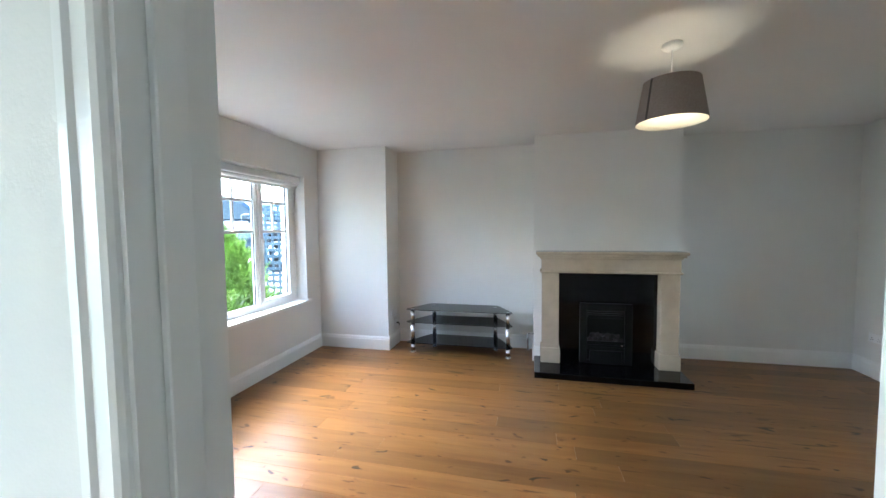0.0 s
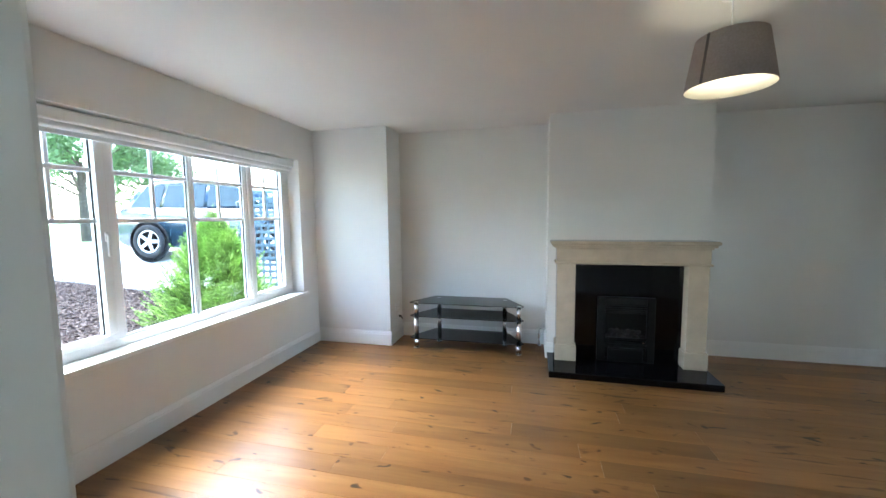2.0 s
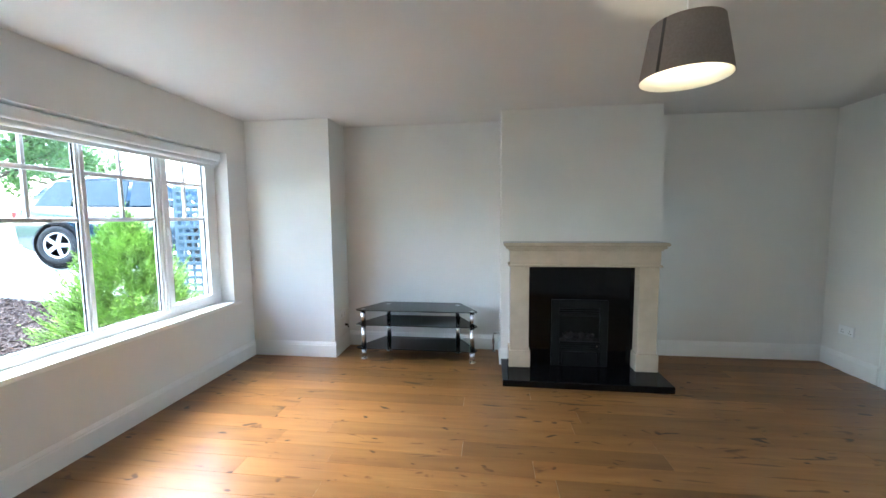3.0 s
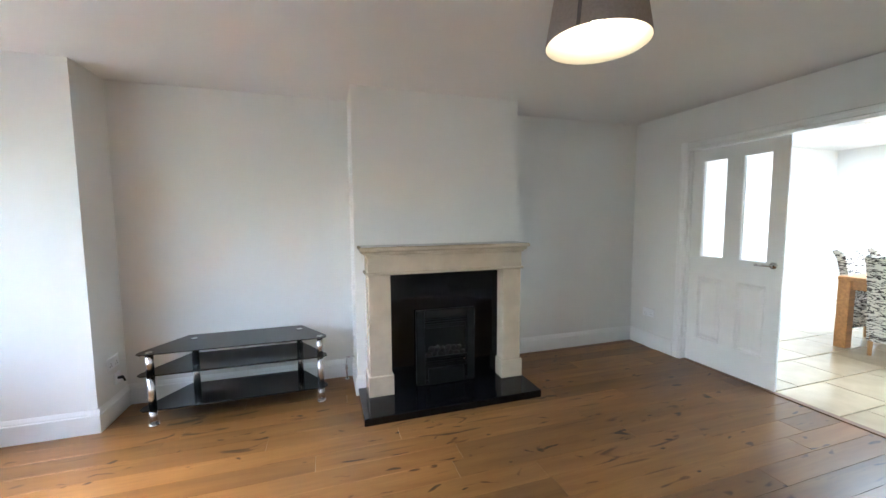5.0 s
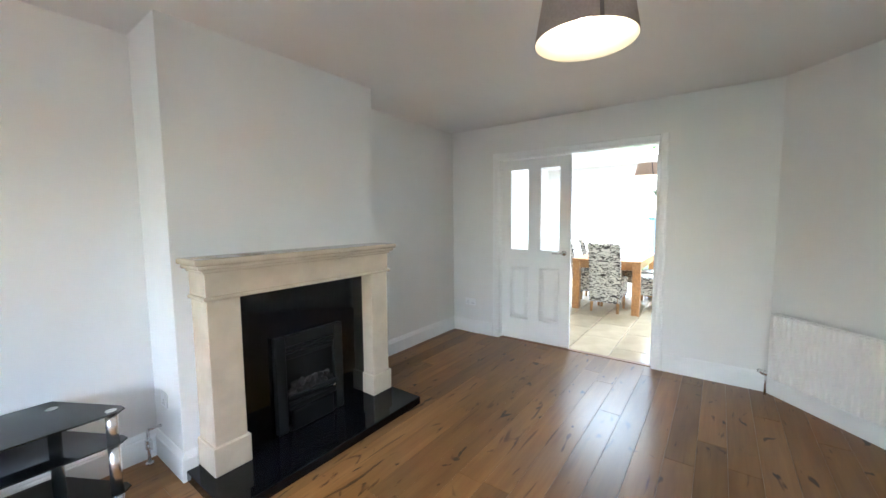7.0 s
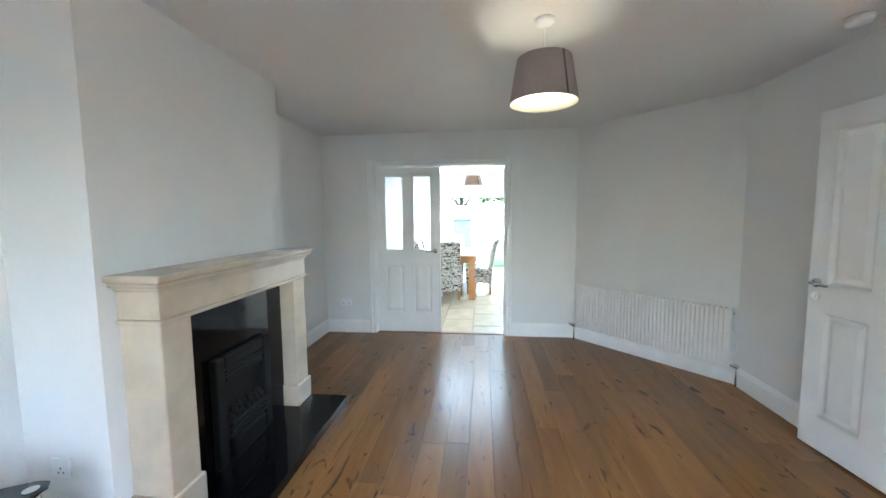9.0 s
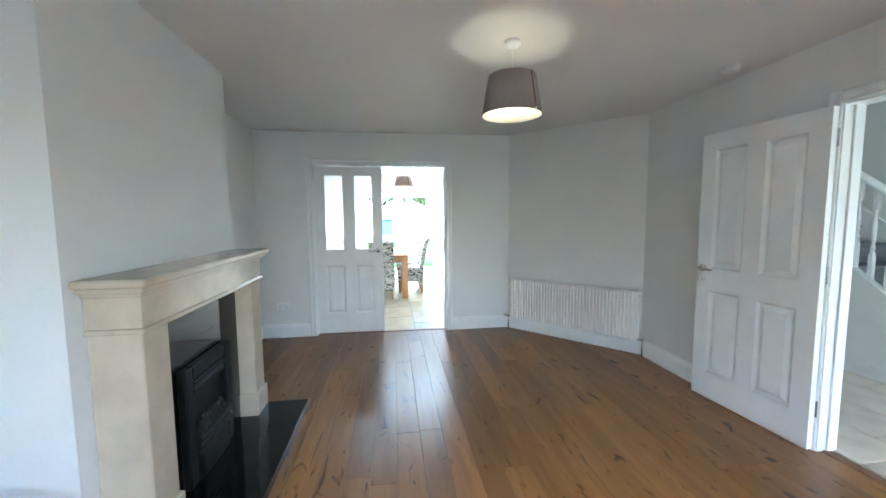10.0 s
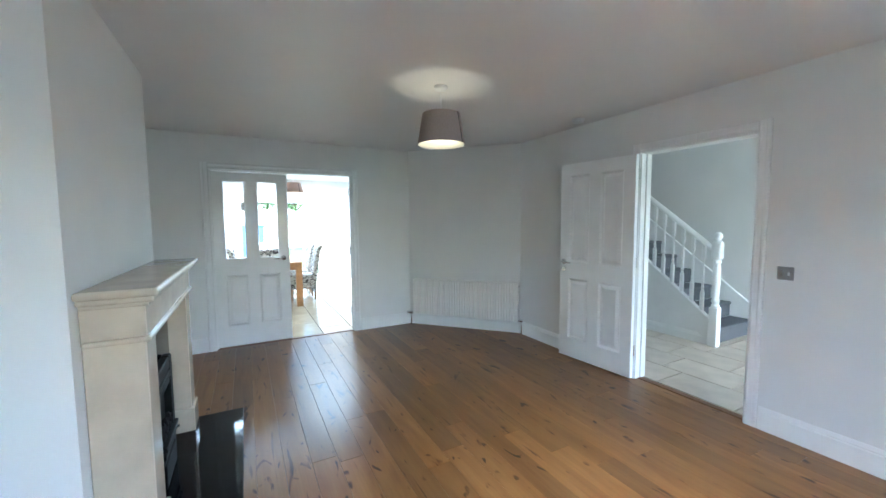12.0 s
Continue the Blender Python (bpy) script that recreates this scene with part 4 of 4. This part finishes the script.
BX, BY = -3.75, 4.25
bush = thing("conifer_bush", "bright lime green conifer bush in the bark bed", "bush", pose(BX, BY, rise(BX, BY)))
part("trunk", cyl(bmesh.new(), (0, 0, -0.05), (0, 0, 0.9), 0.04, 0.012, 10), M_TRUNK, bush)
rng = random.Random(3)
vs, fs = [], []


def frond(p, d, ln, seed_up):
    """A flat feathery spray: a stem with scale-leaved side shoots that shorten to the tip."""
    side = d.cross(Vector((0, 0, 1)))
    side = (side + Vector((0, 0, rng.uniform(-0.5, 0.5)))).normalized()
    bend = Vector((0, 0, seed_up))
    n = 9
    for i in range(n):
        f = (i + 1) / n
        q = p + d * ln * f + bend * ln * f * f
        for sg in (-1, 1):
            w = (side * sg * 0.8 + d * 0.75 + bend * f + Vector((rng.uniform(-0.25, 0.25), rng.uniform(-0.25, 0.25), rng.uniform(-0.2, 0.3)))).normalized()
            l2 = ln * (0.42 * (1 - 0.75 * f) + 0.06) * rng.uniform(0.8, 1.25)
            t = w.cross(Vector((rng.uniform(-1, 1), rng.uniform(-1, 1), 1))).normalized() * rng.uniform(0.004, 0.008)
            o = len(vs)
            vs.extend([q, q + w * l2 * 0.4 + t, q + w * l2, q + w * l2 * 0.4 - t])
            fs.append((o, o + 1, o + 2, o + 3))


for k in range(2300):
    h = rng.uniform(0.0, 1.0) ** 1.15
    a = rng.uniform(0, 6.283)
    reach = (0.78 * (1 - h) ** 0.62 + 0.03) * (0.86 + 0.14 * math.sin(a * 5 + h * 17))
    ln = rng.uniform(0.13, 0.26) * (1 - 0.35 * h)
    q = max(0.0, reach * rng.uniform(0.45, 1.0) - ln * 0.4)
    el = 0.35 + 0.9 * h + rng.uniform(-0.25, 0.25)
    d = Vector((math.cos(a) * math.cos(el), math.sin(a) * math.cos(el), math.sin(el)))
    frond(Vector((q * math.cos(a), q * math.sin(a), 0.05 + h * 1.18)), d, ln, rng.uniform(0.1, 0.45))
frond(Vector((0, 0, 1.15)), Vector((0.02, 0.02, 1)).normalized(), 0.3, 0.0)
me = bpy.data.meshes.new("foliage")
me.from_pydata(vs, [], fs)
me.materials.append(M_CONIFER)
fol = new("foliage", me)
fol.parent = bush


def tree(x, y, h, r, seed, label):
    z = rise(x, y)
    t = thing("tree", label, "tree", pose(x, y, z))
    rg = random.Random(seed)
    bm = cyl(bmesh.new(), (0, 0, -0.1), (0, 0, h * 0.5), 0.16, 0.09, 10)
    cs = []
    for k in range(16):
        a, el = rg.uniform(0, 6.283), rg.uniform(0.2, 1.1)
        ln = r * rg.uniform(0.5, 0.95)
        base = Vector((0, 0, h * rg.uniform(0.28, 0.5)))
        tip = base + Vector((math.cos(a) * math.cos(el), math.sin(a) * math.cos(el), math.sin(el))) * ln
        cyl(bm, base, tip, 0.05, 0.015, 6)
        for q in (0.6, 0.85, 1.05):
            cs.append((base.lerp(tip, q) + Vector((rg.uniform(-0.3, 0.3), rg.uniform(-0.3, 0.3), rg.uniform(-0.1, 0.5))), rg.uniform(0.35, 0.75) * r / 2.4))
    part("trunk", bm, M_TRUNK, t)
    leaves("crown", cs, 9000, 0.14, M_LEAF, t, seed + 1, 0.1)
    return t


tree(-15.5, 10.5, 5.5, 2.6, 21, "broad green leafy tree on the lawn")
tree(-17.5, 14.5, 5.0, 2.4, 22, "green leafy tree beyond the driveway")
tree(-14.5, 7.0, 5.2, 2.4, 23, "green leafy tree on the lawn")
tree(17.0, 3.9, 5.0, 2.2, 24, "leafy tree at the end of the back garden")
tree(18.5, 1.6, 5.2, 2.4, 25, "leafy tree behind the garden fence")

fence = thing("trellis_fence", "dark slate painted square trellis fence panel", "fence")
TFX0, TFX1, TFY = -4.75, -2.75, 6.0
zb = 0.16
for x in (TFX0, (TFX0 + TFX1) / 2, TFX1):
    part("post", B((x - 0.035, TFY - 0.035, rise(x, TFY) - 0.1), (x + 0.035, TFY + 0.035, 1.92), 0.005), M_FENCE, fence)
for k in range(15):
    z = zb + 0.14 + k * 0.11
    part("slat", B((TFX0, TFY - 0.048, z), (TFX1, TFY - 0.036, z + 0.05), 0.003), M_FENCE, fence)
for k in range(15):
    x = TFX0 + 0.1 + k * 0.13
    part("slat", B((x, TFY - 0.036, zb + 0.06), (x + 0.045, TFY - 0.024, 1.88), 0.003), M_FENCE, fence)
pot = thing("flower_pot", "terracotta pot of red flowers by the trellis", "flower pot", pose(-3.25, 5.72, rise(-3.25, 5.72)))
part("pot", lathe(bmesh.new(), [(0.09, 0), (0.13, 0.22), (0.145, 0.22), (0.145, 0.26), (0.12, 0.26), (0.11, 0.2), (0.0, 0.2)], 18), M_TERRA, pot, "", True)
leaves("flowers", [(Vector((0, 0, 0.34)), 0.13)], 220, 0.05, M_RED, pot, 9)

# car, its nose along local +x
car = thing("car", "blue-grey estate car parked on the driveway", "car", pose(-8.0, 7.6, rise(-7.0, 7.8) + 0.02, 0, 0, 10))
side = [(-0.75, 0.35), (-0.80, 0.75), (-0.72, 1.02), (-0.2, 1.06), (2.35, 1.02), (2.9, 0.98), (3.5, 0.86), (3.68, 0.62), (3.66, 0.32), (3.3, 0.22), (-0.5, 0.22)]
bm = prism(bmesh.new(), side, (-0.9, 0.9), lambda a, b, c: (a, c, b))
bmesh.ops.bevel(bm, geom=list(bm.edges), offset=0.06, segments=3, affect="EDGES")
part("body", bm, M_CAR, car, "", True)
roof_prof = [(-0.68, 1.0), (-0.3, 1.5), (0.0, 1.6), (1.2, 1.64), (1.75, 1.57), (2.6, 1.0)]


def cabin(bm, prof, half0, half1, shrink):
    lo = [bm.verts.new((a, -(half0 + (half1 - half0) * (b - 1.0) / 0.64) + shrink, b)) for a, b in prof]
    hi = [bm.verts.new((a, (half0 + (half1 - half0) * (b - 1.0) / 0.64) - shrink, b)) for a, b in prof]
    bm.faces.new(lo)
    bm.faces.new(hi[::-1])
    for i in range(len(prof)):
        j = (i + 1) % len(prof)
        bm.faces.new((lo[i], hi[i], hi[j], lo[j]))
    return bm


bm = cabin(bmesh.new(), roof_prof, 0.86, 0.66, 0.0)
bmesh.ops.bevel(bm, geom=list(bm.edges), offset=0.035, segments=2, affect="EDGES")
part("roof", bm, M_CAR, car, "", True)
for a0, a1, b0, b1 in ((-0.42, 0.22, -0.14, 0.25), (0.3, 1.18, 0.33, 1.16), (1.26, 2.28, 1.24, 1.68)):
    for s in (-1, 1):
        bm = bmesh.new()
        q = []
        for dlt in (0.0, 0.012):
            q.append([bm.verts.new((a, s * (w + dlt), z)) for a, w, z in ((a0, 0.845, 1.07), (a1, 0.845, 1.07), (b1, 0.695, 1.53), (b0, 0.695, 1.53))])
        bm.faces.new(q[0][::-1])
        bm.faces.new(q[1])
        for i in range(4):
            bm.faces.new((q[0][i], q[0][(i + 1) % 4], q[1][(i + 1) % 4], q[1][i]))
        part("side_window", bm, M_CARGLASS, car, "dark tinted side window")
for s in (-1, 1):
    part("roof_rail", cyl(bmesh.new(), (-0.1, s * 0.66, 1.65), (1.4, s * 0.66, 1.68), 0.018, n=8), M_ALLOY, car)
    part("tail_light", B((-0.8, s * 0.62, 0.78), (-0.66, s * 0.89, 0.98), 0.03, 2), M_REDLAMP, car, "red tail light")
    part("mirror", B((2.0, s * 0.9, 1.02), (2.2, s * 1.08, 1.17), 0.04, 2), M_CAR, car)
    for x in (0.0, 2.72):
        y = s * 0.84
        bm = lathe(bmesh.new(), [(0.2, -0.11), (0.33, -0.11), (0.36, -0.07), (0.36, 0.07), (0.33, 0.11), (0.24, 0.11), (0.24, -0.05), (0.2, -0.11)], 28)
        bmesh.ops.transform(bm, matrix=pose(x, y, 0.36, -90 * s, 0, 0), verts=bm.verts)
        w = part("wheel", bm, M_TYRE, car, "black tyre on an alloy rim", True)
        bm = lathe(bmesh.new(), [(0.0, 0.085), (0.05, 0.09), (0.07, 0.07), (0.19, 0.06), (0.215, 0.095), (0.24, 0.1), (0.24, 0.04), (0.0, 0.04)], 20)
        for k in range(5):
            a = k * 2 * math.pi / 5
            d = Vector((math.cos(a), math.sin(a), 0))
            e = Vector((-d.y, d.x, 0))
            p = [bm.verts.new(d * r + e * t + Vector((0, 0, zz))) for zz in (0.05, 0.092) for r, t in ((0.05, -0.035), (0.235, -0.03), (0.235, 0.03), (0.05, 0.035))]
            for fc in ((0, 1, 2, 3), (4, 5, 6, 7), (0, 1, 5, 4), (1, 2, 6, 5), (2, 3, 7, 6), (3, 0, 4, 7)):
                bm.faces.new([p[i] for i in fc])
        bmesh.ops.transform(bm, matrix=pose(x, y, 0.36, -90 * s, 0, 0), verts=bm.verts)
        part("rim", bm, M_ALLOY, w, "five-spoke alloy rim")
        bm = lathe(bmesh.new(), [(0.42, -0.02), (0.44, 0.0), (0.42, 0.02), (0.38, 0.02), (0.38, -0.02), (0.42, -0.02)], 28)
        bmesh.ops.transform(bm, matrix=pose(x, s * 0.905, 0.36, -90, 0, 0), verts=bm.verts)
        part("wheel_arch", bm, M_TYRE, car, "", True)

# back garden
bf = thing("garden_fence", "pale slatted garden fence behind the lawn", "fence")
for k in range(12):
    z = rise(15, 2) + 0.1 + k * 0.13
    part("slat", B((15.0, -2.0, z), (15.03, 7.0, z + 0.1), 0.003), M_KERB, bf)
for k in range(6):
    part("post", B((15.03, -2 + k * 1.8, rise(15, 2) - 0.1), (15.13, -1.9 + k * 1.8, rise(15, 2) + 1.75)), M_KERB, bf)
shed = thing("garden_shed", "small blue painted garden store", "shed", pose(13.2, 3.62, rise(13.2, 3.62)))
part("body", B((-0.4, -0.35, 0), (0.4, 0.35, 1.1), 0.01), M_BLUE, shed)
part("lid", B((-0.45, -0.4, 1.1), (0.45, 0.4, 1.16), 0.015), M_BLUE, shed)

# ---- floor pieces ----
rng = random.Random(17)
PW = 0.148
y = YS - 0.03
while y < YN:
    y1 = min(y + PW, YN)
    x = XW - rng.uniform(0, 0.9)
    while x < XE + 0.02:
        ln = rng.choice((1.2, 1.5, 1.8, 2.1, 2.4))
        x1 = min(x + ln, XE + 0.02)
        x0 = max(x, XW)
        if x1 - x0 > 0.05:
            hx, hy, c = (x1 - x0) / 2 - 0.0005, (y1 - y) / 2 - 0.0004, 0.0009
            bm = bmesh.new()
            r = [[bm.verts.new(q) for q in ((-a, -b, z), (a, -b, z), (a, b, z), (-a, b, z))] for a, b, z in ((hx, hy, -0.014), (hx, hy, -c), (hx - c, hy - c, 0.0))]
            for p, q in zip(r, r[1:]):
                for i in range(4):
                    bm.faces.new((p[i], p[(i + 1) % 4], q[(i + 1) % 4], q[i]))
            bm.faces.new(r[2])
            ob = part("floorboard", bm, M_OAK, floor_room)
            ob.location = ((x0 + x1) / 2, (y + y1) / 2, 0)
        x = x + ln
    y += PW


def tile(parent, x0, y0, x1, y1, material, g=0.005):
    hx, hy, c = (x1 - x0) / 2 - g, (y1 - y0) / 2 - g, 0.003
    bm = bmesh.new()
    r = [[bm.verts.new(q) for q in ((-a, -b, z), (a, -b, z), (a, b, z), (-a, b, z))] for a, b, z in ((hx, hy, -0.012), (hx, hy, -c), (hx - c, hy - c, 0.0))]
    for p, q in zip(r, r[1:]):
        for i in range(4):
            bm.faces.new((p[i], p[(i + 1) % 4], q[(i + 1) % 4], q[i]))
    bm.faces.new(r[2])
    ob = part("tile", bm, material, parent)
    ob.location = ((x0 + x1) / 2, (y0 + y1) / 2, 0)


# hall: a repeating layout of three tile sizes on a 0.2 m grid
U = 0.2
taken = set()
for j in range(13):
    for i in range(29):
        if (i, j) in taken:
            continue
        opts = [(3, 2), (2, 2), (2, 1), (1, 1)]
        rng.shuffle(opts)
        opts = sorted(opts, key=lambda o: -o[0] * o[1] * rng.uniform(0.5, 1.0))
        for w, h in opts:
            cells = [(i + a, j + b) for a in range(w) for b in range(h)]
            if i + w <= 29 and j + h <= 13 and not taken.intersection(cells):
                taken.update(cells)
                X0, Y0 = XW + i * U, -1.75 + j * U
                X1, Y1 = min(X0 + w * U, XE), min(Y0 + h * U, YS - 0.085)
                if X1 - X0 > 0.03 and Y1 - Y0 > 0.03:
                    tile(floor_hall, X0, Y0, X1, Y1, M_TILE)
                break
for j in range(12):
    for i in range(9):
        X0 = XE + 0.075 + i * 0.6 - (0.3 if j % 2 else 0)
        Y0 = DYA + j * 0.4
        X1, Y1 = min(X0 + 0.6, DX1), min(Y0 + 0.4, DYB)
        X0 = max(X0, XE + 0.075)
        if X1 - X0 > 0.03:
            tile(floor_dining, X0, Y0, X1, Y1, M_DTILE)
